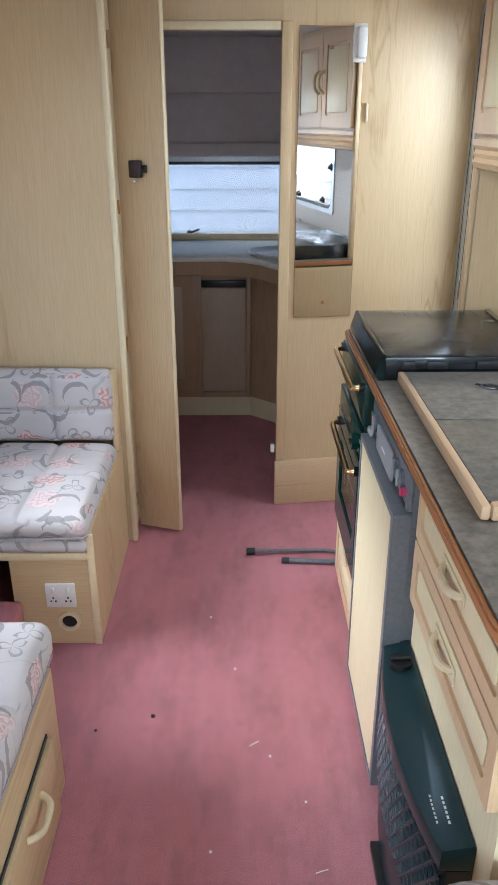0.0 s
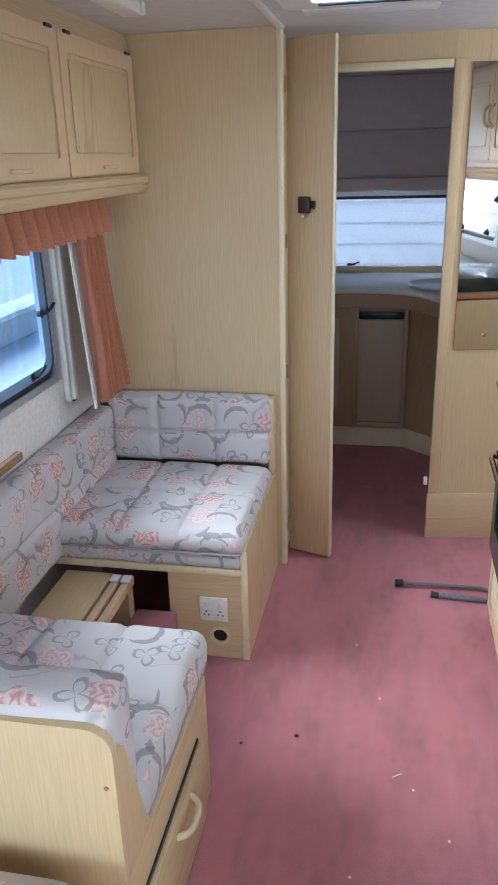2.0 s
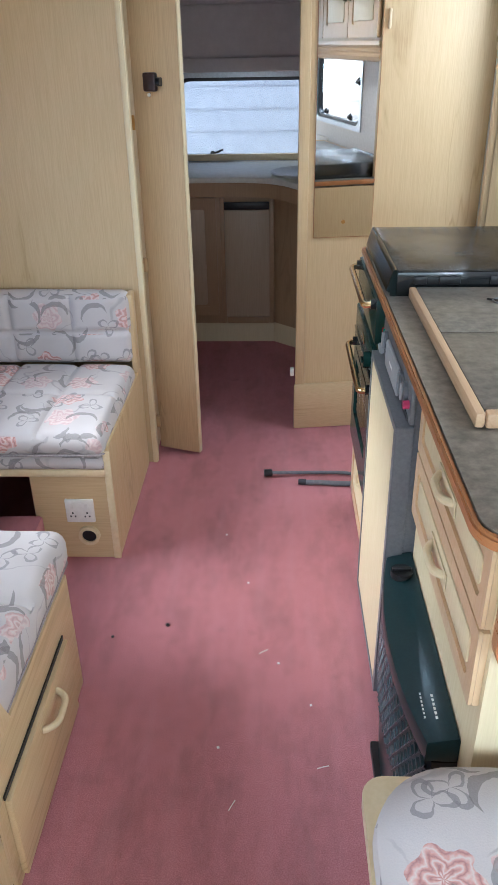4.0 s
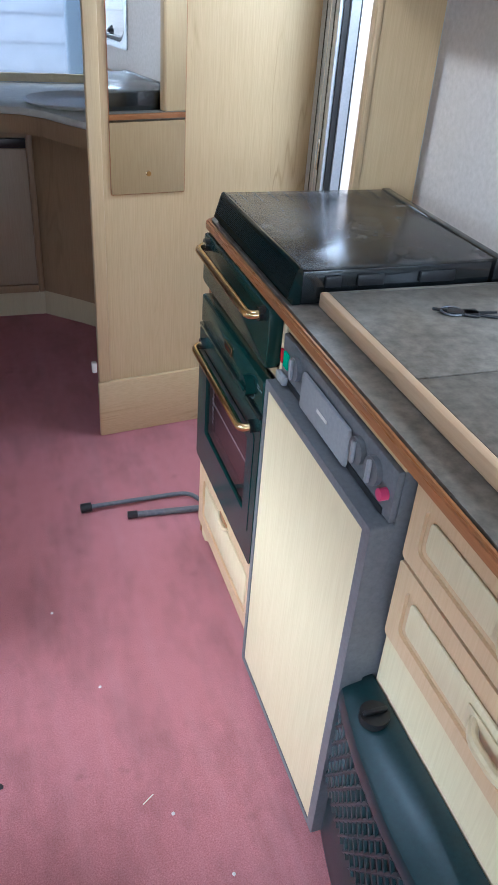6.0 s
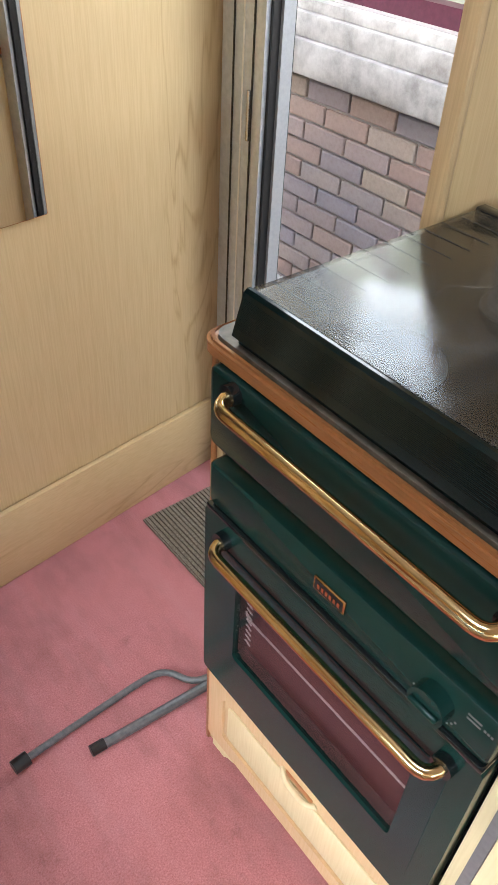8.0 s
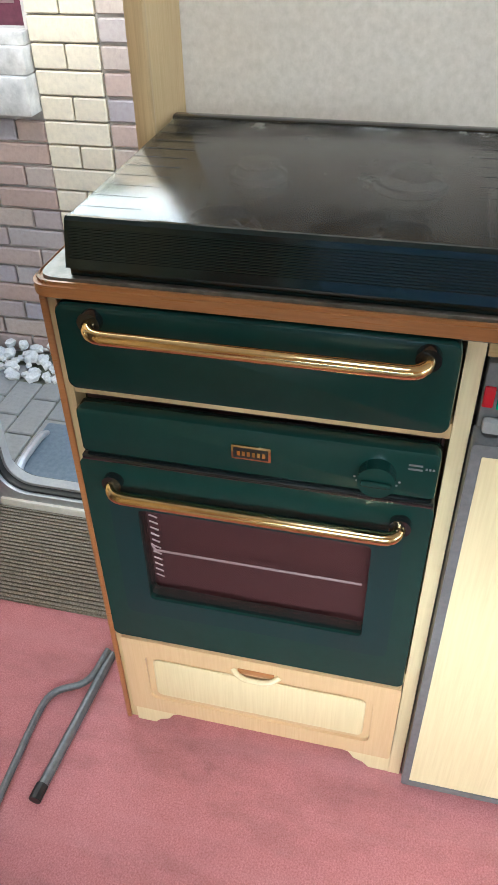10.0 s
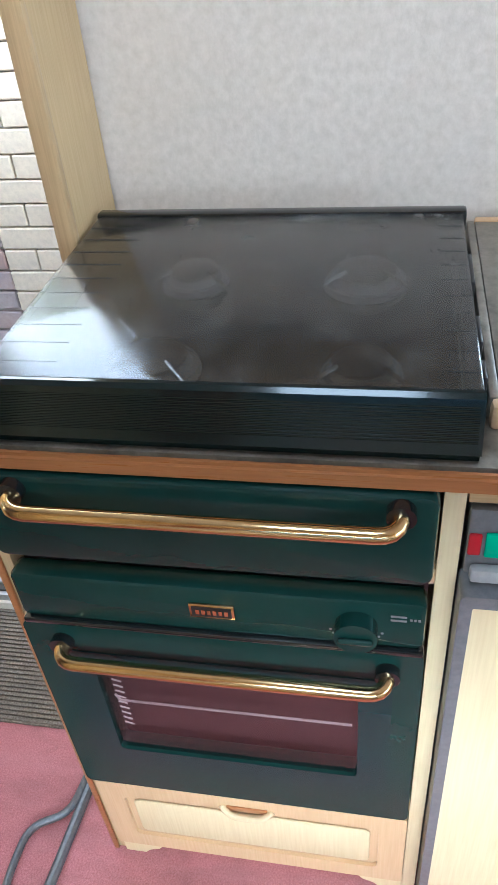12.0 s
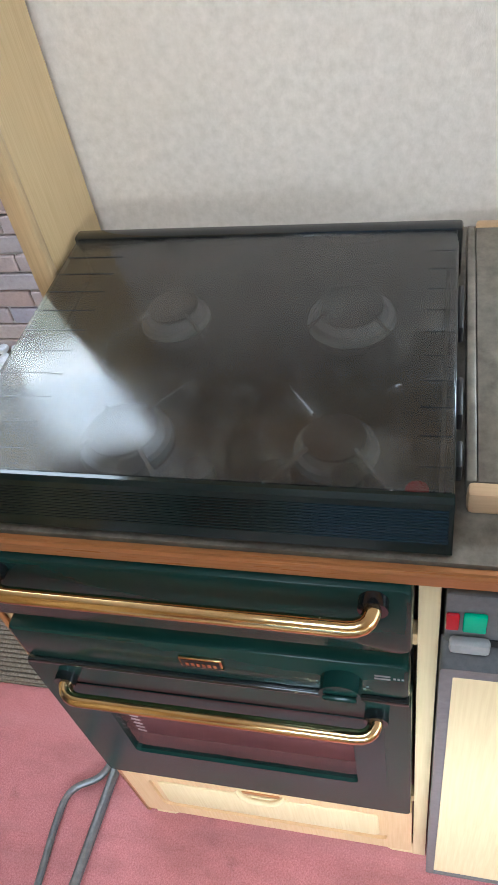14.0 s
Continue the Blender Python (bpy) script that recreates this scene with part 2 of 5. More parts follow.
def floral(name):
    """Lilac-grey upholstery with scattered coral rose heads, grey crescent leaves, scroll outlines, faint stems and weave."""
    m = material(name, (0.6, 0.57, 0.56), 0.85)
    n = Nodes(m)
    xyz = n.add("ShaderNodeSeparateXYZ", {0: n.co}).outputs
    nrm = n.add("ShaderNodeSeparateXYZ", {0: n.add("ShaderNodeTexCoord").outputs["Normal"]}).outputs

    def flat(a, b):
        return n.add("ShaderNodeCombineXYZ", {0: a, 1: b}).outputs[0]

    def pick_vector(fac, a, b):
        x = n.add("ShaderNodeMix", {0: fac}, data_type="VECTOR")
        n.t.links.new(a, x.inputs[4]), n.t.links.new(b, x.inputs[5])
        return x.outputs[1]
    up = n.maths("GREATER_THAN", n.maths("ABSOLUTE", nrm[2]), 0.62)
    ahead = n.maths("GREATER_THAN", n.maths("ABSOLUTE", nrm[1]), 0.7)
    uv = pick_vector(up, pick_vector(ahead, flat(xyz[1], xyz[2]), flat(xyz[0], xyz[2])), flat(xyz[0], xyz[1]))
    wob = n.add("ShaderNodeTexNoise", {"Vector": uv, "Scale": 24.0, "Detail": 3.0}).outputs[1]
    wob = n.add("ShaderNodeVectorMath", {0: wob, 1: (0.5, 0.5, 0.5)}, operation="SUBTRACT").outputs[0]
    wob = n.add("ShaderNodeVectorMath", {0: wob, "Scale": 0.022}, operation="SCALE").outputs[0]
    co = n.add("ShaderNodeVectorMath", {0: uv, 1: wob}, operation="ADD").outputs[0]
    base = n.mix(n.grey(n.noise(n.co, 4.0, 3), (0.35, 0.0), (0.7, 1.0)), (0.47, 0.425, 0.40), (0.56, 0.515, 0.49))
    f = n.noise(co, 6.0, 0.6, 0.4, 1.0)
    stem = n.grey(n.maths("ABSOLUTE", n.maths("SUBTRACT", f, 0.5)), (0.006, 0.55), (0.014, 0.0))
    gap = n.grey(n.noise(uv, 8.0, 1), (0.50, 0.0), (0.56, 1.0))
    base = n.mix(n.maths("MULTIPLY", stem, gap), base, (0.27, 0.25, 0.24))
    for scale, shift, rose_share in ((7.2, 0.0, 0.6), (9.2, 0.37, 0.0)):
        moved = n.add("ShaderNodeVectorMath", {0: co, 1: (shift, shift * 1.7, 0.0)}, operation="ADD").outputs[0]
        vor = n.add("ShaderNodeTexVoronoi", {"Vector": moved, "Scale": scale, "Randomness": 0.62}, voronoi_dimensions="2D")
        rnd = n.add("ShaderNodeSeparateColor", {0: vor.outputs["Color"]}).outputs
        loc = n.add("ShaderNodeSeparateXYZ", {0: n.add("ShaderNodeVectorMath", {0: moved, 1: vor.outputs["Position"]}, operation="SUBTRACT").outputs[0]}).outputs
        r = n.maths("SQRT", n.maths("ADD", n.maths("MULTIPLY", loc[0], loc[0]), n.maths("MULTIPLY", loc[1], loc[1])))
        a = n.maths("ADD", n.maths("ARCTAN2", loc[1], loc[0]), n.maths("MULTIPLY", rnd[1], 6.28))
        # crescent leaves
        tip = n.maths("MAXIMUM", n.maths("COSINE", a), 0.0)
        gone = n.maths("ABSOLUTE", n.maths("SUBTRACT", r, 0.046))
        leaf = n.maths("LESS_THAN", gone, n.maths("MULTIPLY", tip, 0.0085))
        leafy = n.maths("GREATER_THAN", rnd[0], rose_share)
        some = n.maths("LESS_THAN", rnd[2], 0.62)
        base = n.mix(n.maths("MULTIPLY", n.maths("MULTIPLY", leaf, leafy), n.maths("MULTIPLY", some, 0.72)), base, (0.19, 0.17, 0.16))
        # outlined scrolls
        curl = n.maths("MULTIPLY", n.maths("ABSOLUTE", n.maths("COSINE", n.maths("MULTIPLY", a, 1.5))), 0.034)
        line = n.maths("LESS_THAN", n.maths("ABSOLUTE", n.maths("SUBTRACT", r, curl)), 0.0042)
        base = n.mix(n.maths("MULTIPLY", n.maths("MULTIPLY", line, leafy), n.maths("MULTIPLY", n.maths("SUBTRACT", 1.0, some), 0.75)), base, (0.23, 0.21, 0.21))
        if rose_share:
            edge = n.maths("ADD", n.maths("MULTIPLY", n.maths("SINE", n.maths("MULTIPLY", a, 6.0)), 0.006), 0.047)
            inside = n.maths("LESS_THAN", r, edge)
            petals = n.maths("PINGPONG", n.maths("ADD", n.maths("MULTIPLY", r, 95.0), n.maths("ADD", n.maths("MULTIPLY", n.maths("SINE", n.maths("MULTIPLY", a, 5.0)), 0.8), n.maths("MULTIPLY", n.noise(uv, 60, 2), 3.0))), 1.0)
            rose = n.ramp(petals, (0.0, (0.36, 0.15, 0.13)), (0.4, (0.58, 0.28, 0.235)), (0.75, (0.64, 0.44, 0.385)), (1.0, (0.64, 0.55, 0.50)))
            pale = n.mix(n.maths("MULTIPLY", rnd[2], 0.6), rose, (0.60, 0.52, 0.50))
            isrose = n.maths("LESS_THAN", rnd[0], rose_share)
            base = n.mix(n.maths("MULTIPLY", n.maths("MULTIPLY", inside, isrose), 0.92), base, pale)
    weave = n.noise(n.co, 420, 2)
    n.colour(n.mix(n.grey(weave, (0.4, 0.0), (0.7, 0.22)), base, (0.44, 0.42, 0.42)))
    n.bump(weave, 0.4, 0.001)
    return m


FABRIC = floral("floral_upholstery")
PIPING = speckled("grey_mauve_piping", (0.26, 0.22, 0.22), (0.40, 0.36, 0.36), 200, 0.85, 0.4)
CURTAIN = speckled("terracotta_cloth", (0.32, 0.12, 0.062), (0.44, 0.18, 0.098), 260, 0.85, 0.4)
LINING = speckled("pale_lining_cloth", (0.58, 0.54, 0.50), (0.68, 0.64, 0.6), 200, 0.85, 0.3)


def brick_material(name, tones, rough=0.85):
    m = material(name, tones[0], rough)
    n = Nodes(m)
    info = n.add("ShaderNodeObjectInfo").outputs["Random"]
    c = n.ramp(info, *[(i / (len(tones) - 1), t) for i, t in enumerate(tones)])
    grit = n.noise(n.co, 60, 6, 0.7)
    blot = n.noise(n.co, 11, 4)
    c = n.mix(n.grey(grit, (0.4, 0.0), (0.75, 0.35)), c, tuple(0.5 * v for v in tones[0]))
    c = n.mix(n.grey(blot, (0.55, 0.0), (0.8, 0.4)), c, (0.45, 0.38, 0.34))
    n.colour(c)
    n.bump(grit, 0.6, 0.004)
    return m


BRICK = brick_material("brown_brick", [(0.42, 0.30, 0.26), (0.47, 0.36, 0.31), (0.36, 0.33, 0.36), (0.50, 0.41, 0.33), (0.40, 0.33, 0.33)])
CREAMBRICK = brick_material("cream_painted_brick", [(0.64, 0.56, 0.43), (0.70, 0.62, 0.48), (0.67, 0.59, 0.46)])
PAVER = brick_material("grey_paver", [(0.28, 0.28, 0.26), (0.34, 0.33, 0.31), (0.30, 0.31, 0.30)])
MORTAR = speckled("mortar", (0.42, 0.39, 0.37), (0.52, 0.48, 0.45), 70, 0.95, 0.6, 0.004)
DRIVE = speckled("pale_concrete", (0.34, 0.34, 0.33), (0.46, 0.46, 0.45), 20, 0.9, 0.4)
MOSS = speckled("mossy_ground", (0.13, 0.14, 0.08), (0.28, 0.27, 0.23), 25, 0.95, 0.6, 0.01)
SILL = speckled("weathered_white_sill", (0.30, 0.28, 0.26), (0.74, 0.72, 0.68), 9, 0.7, 0.5, 0.004)
MAROON = speckled("maroon_frame_paint", (0.07, 0.015, 0.03), (0.11, 0.025, 0.045), 40, 0.4, 0.05)
STONE = speckled("white_gravel", (0.55, 0.54, 0.51), (0.80, 0.79, 0.76), 90, 0.8, 0.4)
CLADDING = speckled("white_cladding", (0.40, 0.43, 0.47), (0.52, 0.55, 0.59), 12, 0.6, 0.1)
HOUSEGLASS = material("pale_curtained_glass", (0.36, 0.39, 0.31), 0.08, 0, 0.3)
STEPBLUE = speckled("blue_grey_painted_metal", (0.10, 0.14, 0.18), (0.16, 0.20, 0.24), 60, 0.45)
MATSTUFF = speckled("ribbed_brown_mat", (0.11, 0.09, 0.07), (0.30, 0.26, 0.21), 260, 0.95, 0.8, 0.003)
ROAD = speckled("pale_worn_road", (0.26, 0.27, 0.29), (0.38, 0.39, 0.41), 14, 0.8, 0.4)
ASPHALT = speckled("asphalt", (0.05, 0.05, 0.052), (0.09, 0.09, 0.09), 60, 0.9, 0.4)


# ---- building blocks ----
def box(bm, x0, x1, y0, y1, z0, z1, bevel=0.0, seg=2):
    made = bmesh.ops.create_cube(bm, size=1.0)["verts"]
    for v in made:
        v.co = Vector(((x0 + x1) / 2 + v.co.x * (x1 - x0), (y0 + y1) / 2 + v.co.y * (y1 - y0), (z0 + z1) / 2 + v.co.z * (z1 - z0)))
    if bevel:
        bmesh.ops.bevel(bm, geom=list({e for v in made for e in v.link_edges}), offset=bevel, segments=seg, affect="EDGES", profile=0.5)
    return bm


def boxes(*rows, bevel=0.0):
    bm = bmesh.new()
    for r in rows:
        box(bm, *r, bevel=bevel)
    return bm


PLANES = {"x": lambda u, v, d: (d, u, v), "y": lambda u, v, d: (u, d, v), "z": lambda u, v, d: (u, v, d)}


def rounded(u0, u1, v0, v1, r, n=6):
    """A closed outline: a rectangle with round corners; r: one radius or four (from low u, low v, anticlockwise)."""
    rs = r if isinstance(r, (tuple, list)) else (r,) * 4
    pts = []
    for k, (cu, cv, q) in enumerate(((u0, v0, rs[0]), (u1, v0, rs[1]), (u1, v1, rs[2]), (u0, v1, rs[3]))):
        su, sv = (1 if cu == u0 else -1), (1 if cv == v0 else -1)
        for i in range(n + 1):
            a = math.pi + k * math.pi / 2 + i / n * math.pi / 2
            pts.append((cu + su * q + q * math.cos(a), cv + sv * q + q * math.sin(a)))
    return pts


def plate(bm, loop, axis, d0, d1, bevel=0.0):
    """A slab with that outline from depth d0 to d1 along the axis."""
    f = PLANES[axis]
    a, b = [bm.verts.new(f(u, v, d0)) for u, v in loop], [bm.verts.new(f(u, v, d1)) for u, v in loop]
    n = len(loop)
    faces = [bm.faces.new(a), bm.faces.new(b[::-1])]
    faces += [bm.faces.new((a[i], b[i], b[(i + 1) % n], a[(i + 1) % n])) for i in range(n)]
    bmesh.ops.remove_doubles(bm, verts=a + b, dist=1e-5)
    if bevel:
        edges = [e for g in faces[:2] if g.is_valid for e in g.edges]
        bmesh.ops.bevel(bm, geom=list(set(edges)), offset=bevel, segments=2, affect="EDGES", profile=0.5)
    return bm


def ring(bm, outer, inner, axis, d0, d1):
    """A frame between two outlines of equal count."""
    f, n = PLANES[axis], len(outer)
    loops = [[bm.verts.new(f(u, v, d)) for u, v in l] for l, d in ((outer, d0), (outer, d1), (inner, d1), (inner, d0))]
    for a, b in zip(loops, loops[1:] + loops[:1]):
        for i in range(n):
            bm.faces.new((a[i], a[(i + 1) % n], b[(i + 1) % n], b[i]))
    return bm


def tube(bm, points, r, seg=10, cap=True):
    """A round bar along a line of points; r: one radius or one for each point."""
    pts = [Vector(p) for p in points]
    rs = r if isinstance(r, (list, tuple)) else [r] * len(pts)
    up, rings = None, []
    for i, p in enumerate(pts):
        t = (pts[min(i + 1, len(pts) - 1)] - pts[max(i - 1, 0)]).normalized()
        side = t.cross(up if up else (Vector((0, 0, 1)) if abs(t.z) < 0.9 else Vector((1, 0, 0)))).normalized()
        up = side.cross(t).normalized()
        rings.append([bm.verts.new(p + rs[i] * (math.cos(a) * side + math.sin(a) * up)) for a in (2 * math.pi * k / seg for k in range(seg))])
    for a, b in zip(rings, rings[1:]):
        for k in range(seg):
            bm.faces.new((a[k], a[(k + 1) % seg], b[(k + 1) % seg], b[k]))
    if cap:
        bm.faces.new(rings[0][::-1]), bm.faces.new(rings[-1])
    return bm


def bent(points, r, n=5):
    """A line of points with each inner corner rounded to about r."""
    pts = [Vector(p) for p in points]
    out = [pts[0]]
    for a, b, c in zip(pts, pts[1:], pts[2:]):
        p, q = b + (a - b).normalized() * r, b + (c - b).normalized() * r
        out += [p.lerp(b, i / n).lerp(b.lerp(q, i / n), i / n) for i in range(n + 1)]
    return out + [pts[-1]]


def disc(bm, centre, r, axis, d, seg=24):
    """A short round drum, d deep along the axis."""
    c = Vector(centre)
    e = Vector(PLANES[axis](0, 0, d))
    return tube(bm, (c, c + e), r, seg)


def finish(ob, smooth=35):
    me = ob.data
    if smooth:
        me.polygons.foreach_set("use_smooth", [True] * len(me.polygons))
        me.set_sharp_from_angle(angle=radians(smooth))
    return ob


def mesh_object(name, bm, mat, smooth=35):
    bmesh.ops.recalc_face_normals(bm, faces=bm.faces)
    me = bpy.data.meshes.new(name)
    bm.to_mesh(me)
    bm.free()
    me.materials.append(mat)
    return finish(new(name, me), smooth)


def structure(name, bm, mat, label, category):
    return tagged(mesh_object(name, bm, mat), label, category, kind="structure")


def thing(name, base, label, category, group="", kind=""):
    ob = new(name)
    ob.location = base
    ob.empty_display_size = 0.05
    return tagged(ob, label, category, group, kind)


def under(ob, parent):
    p, m = parent, Matrix.Identity(4)
    while p:
        m = p.matrix_basis.inverted() if p.parent is None else m
        p = p.parent
    ob.parent = parent
    if parent.parent is None:
        ob.matrix_parent_inverse = Matrix.LocRotScale(parent.location, parent.rotation_euler, None).inverted()
    return ob


def part(name, bm, mat, parent, label="", smooth=35):
    ob = under(mesh_object(name, bm, mat, smooth), parent)
    return tagged(ob, label)


def sheet_with_holes(axis, d0, d1, u0, u1, v0, v1, holes):
    """A wall or ceiling slab with square openings through it."""
    us = sorted({u0, u1, *[h[0] for h in holes], *[h[1] for h in holes]})
    vs = sorted({v0, v1, *[h[2] for h in holes], *[h[3] for h in holes]})
    bm, f = bmesh.new(), PLANES[axis]
    grid = {(u, v): bm.verts.new(f(u, v, d0)) for u in us for v in vs}
    for a, b in zip(us, us[1:]):
        for c, d in zip(vs, vs[1:]):
            mu, mv = (a + b) / 2, (c + d) / 2
            if not any(h[0] < mu < h[1] and h[2] < mv < h[3] for h in holes):
                bm.faces.new((grid[a, c], grid[b, c], grid[b, d], grid[a, d]))
    out = bmesh.ops.extrude_face_region(bm, geom=list(bm.faces))["geom"]
    move = Vector(f(0, 0, d1 - d0))
    for v in out:
        if isinstance(v, bmesh.types.BMVert):
            v.co += move
    bmesh.ops.delete(bm, geom=[v for v in bm.verts if not v.link_faces], context="VERTS")
    return bm


def pillow(x0, x1, y0, y1, z0, z1, axis="z", r=0.035, puff=0.012, lines=((), ()), groove=0.012, res=84):
    """A foam cushion: rounded block, domed on its broad sides, with stitched channels at the given shares of its sides."""
    bm = bmesh.new()
    half = Vector(((x1 - x0) / 2, (y1 - y0) / 2, (z1 - z0) / 2))
    mid = Vector(((x0 + x1) / 2, (y0 + y1) / 2, (z0 + z1) / 2))
    k = "xyz".index(axis)
    iu, iv = [i for i in range(3) if i != k]
    layers = (1, 0.75, 0.4, 0, -0.4, -0.75, -1)
    n = res + 1

    def place(u, v, w):
        p = [0, 0, 0]
        p[iu], p[iv], p[k] = u * half[iu], v * half[iv], w * half[k]
        p = Vector(p)
        q = Vector([max(-(h - r), min(h - r, c)) if h > r else 0 for c, h in zip(p, half)])
        d = p - q
        if d.length > 1e-6:
            big = max(abs(c) for c in d)
            q = q + d.normalized() * min(r, big if d.length < r else r)
        q[k] += (1 if w > 0 else -1) * abs(w) * puff * (1 - u ** 4) * (1 - v ** 4)
        cut = 0.0
        for share, at, h in [(s, u, half[iu]) for s in lines[0]] + [(s, v, half[iv]) for s in lines[1]]:
            cut = max(cut, math.exp(-(((at - (2 * share - 1)) * h / 0.011) ** 2)))
        if abs(w) > 0.9:
            q[k] -= (1 if w > 0 else -1) * groove * cut
        q += 0.0035 * noise.noise_vector((q + mid) * 9.0)
        return mid + q

    def spread(i):
        return math.sin((i / res - 0.5) * math.pi) * 0.25 + (i / res * 2 - 1) * 0.75
    for w in (1, -1):
        g = [[bm.verts.new(place(spread(i), spread(j), w)) for j in range(n)] for i in range(n)]
        for i in range(res):
            for j in range(res):
                bm.faces.new((g[i][j], g[i + 1][j], g[i + 1][j + 1], g[i][j + 1]))
    rim = [(i, 0) for i in range(res)] + [(res, j) for j in range(res)] + [(i, res) for i in range(res, 0, -1)] + [(0, j) for j in range(res, 0, -1)]
    rows = [[bm.verts.new(place(spread(i), spread(j), w)) for i, j in rim] for w in layers]
    for a, b in zip(rows, rows[1:]):
        for i in range(len(rim)):
            j = (i + 1) % len(rim)
            bm.faces.new((a[i], a[j], b[j], b[i]))
    bmesh.ops.remove_doubles(bm, verts=bm.verts, dist=0.0004)
    return bm


def handle(points, r, mat, parent, name="handle", label=""):
    return part(name, tube(bmesh.new(), bent(points, r * 2.4), r, 10), mat, parent, label)


def panel_front(parent, axis, face, out, u0, u1, v0, v1, frame_mat=None, panel_mat=None, name="door", rail=0.05, thick=0.016):
    """A cabinet front: framed slab with a raised field. out: +1 or -1, the way that it faces."""
    d = face + out * thick
    door = part(name, plate(bmesh.new(), rounded(u0, u1, v0, v1, 0.004, 2), axis, face, d - out * 0.006), frame_mat or OAK_DOOR, parent)
    bm = ring(bmesh.new(), rounded(u0, u1, v0, v1, 0.006, 3), rounded(u0 + rail, u1 - rail, v0 + rail, v1 - rail, 0.012, 3), axis, d - out * 0.0055, d)
    under2(mesh_object("frame", bm, frame_mat or OAK_DOOR), door)
    s = rail + 0.012
    bm = plate(bmesh.new(), rounded(u0 + s, u1 - s, v0 + s, v1 - s, 0.01, 3), axis, d - out * 0.0055, d - out * 0.001, bevel=0.003)
    under2(mesh_object("panel", bm, panel_mat or OAK_PALE), door)
    return door


def under2(ob, parent):
    """Ties a piece to a part (whose own place is the thing's), keeping it where it was built."""
    top = parent
    while top.parent:
        top = top.parent
    ob.parent = parent
    ob.matrix_parent_inverse = (Matrix.LocRotScale(top.location, top.rotation_euler, None) @ parent.matrix_parent_inverse).inverted()
    return ob


def sub(name, bm, mat, parent, label="", smooth=35):
    return tagged(under2(mesh_object(name, bm, mat, smooth), parent), label)


# ---- the shell ----
XL, XR, YF, YB, YR, H = -1.05, 0.88, -1.55, 2.99, 4.45, 1.86
WIN_L = (1.30, 2.36, 0.83, 1.36)
WIN_K = (0.95, 1.72, 1.02, 1.42)
DOOR = (2.46, 2.935, 0.045, 1.80)
WIN_R = (-0.42, 0.55, 0.86, 1.285)
LOUNGE_L, LOUNGE_R = (-1.15, 0.1, 0.85, 1.4), (-1.15, 0.1, 0.85, 1.4)
FRONT = (-0.9, 0.72, 0.9, 1.55)
structure("floor", boxes((XL - 0.03, XR + 0.03, YF - 0.03, YR + 0.03, -0.06, 0.0)), CARPET, "worn dusty-pink fitted carpet with grey tread marks", "floor")
structure("ceiling", sheet_with_holes("z", H, H + 0.035, XL - 0.03, XR + 0.03, YF - 0.03, YR + 0.03, [(-0.21, 0.125, 1.93, 2.25)]), CEILING, "off-white textured caravan ceiling board", "ceiling")
structure("wall_left", sheet_with_holes("x", XL - 0.03, XL, YF, YR, 0.0, H, [WIN_L, LOUNGE_L]), WALL, "off-white vinyl side wall of the caravan", "wall")
structure("wall_right", sheet_with_holes("x", XR, XR + 0.03, YF, YR, 0.0, H, [WIN_K, DOOR, LOUNGE_R]), WALL, "off-white vinyl kitchen wall of the caravan", "wall")
structure("wall_rear", sheet_with_holes("y", YR, YR + 0.03, XL - 0.03, XR + 0.03, 0.0, H, [WIN_R]), GREYWALL, "grey-beige rear wall of the washroom", "wall")
structure("wall_front", sheet_with_holes("y", YF - 0.03, YF, XL - 0.03, XR + 0.03, 0.0, H, [FRONT]), WALL, "off-white front wall of the lounge", "wall")
PIVOT, TURN = Vector((0.19, 2.985, 0.0)), radians(7.2)


def swung(bm):
    """Turns what was laid out along the doorway's plane onto the angled part of the partition."""
    bmesh.ops.transform(bm, matrix=Matrix.Translation(PIVOT) @ Matrix.Rotation(TURN, 4, "Z") @ Matrix.Translation(-PIVOT), verts=bm.verts)
    return bm


structure("bulkhead", sheet_with_holes("y", YB, YB + 0.03, -0.37, 0.195, 0.0, H, [(-0.32, 0.192, 0.0, 1.748)]), OAK, "light oak-print partition over the washroom doorway", "wall")
structure("bulkhead_angled", swung(boxes((0.1955, 0.90, YB, YB + 0.03, 0.0, H - 0.0005))), OAK, "light oak-print partition set at a slant beside the entrance", "wall")


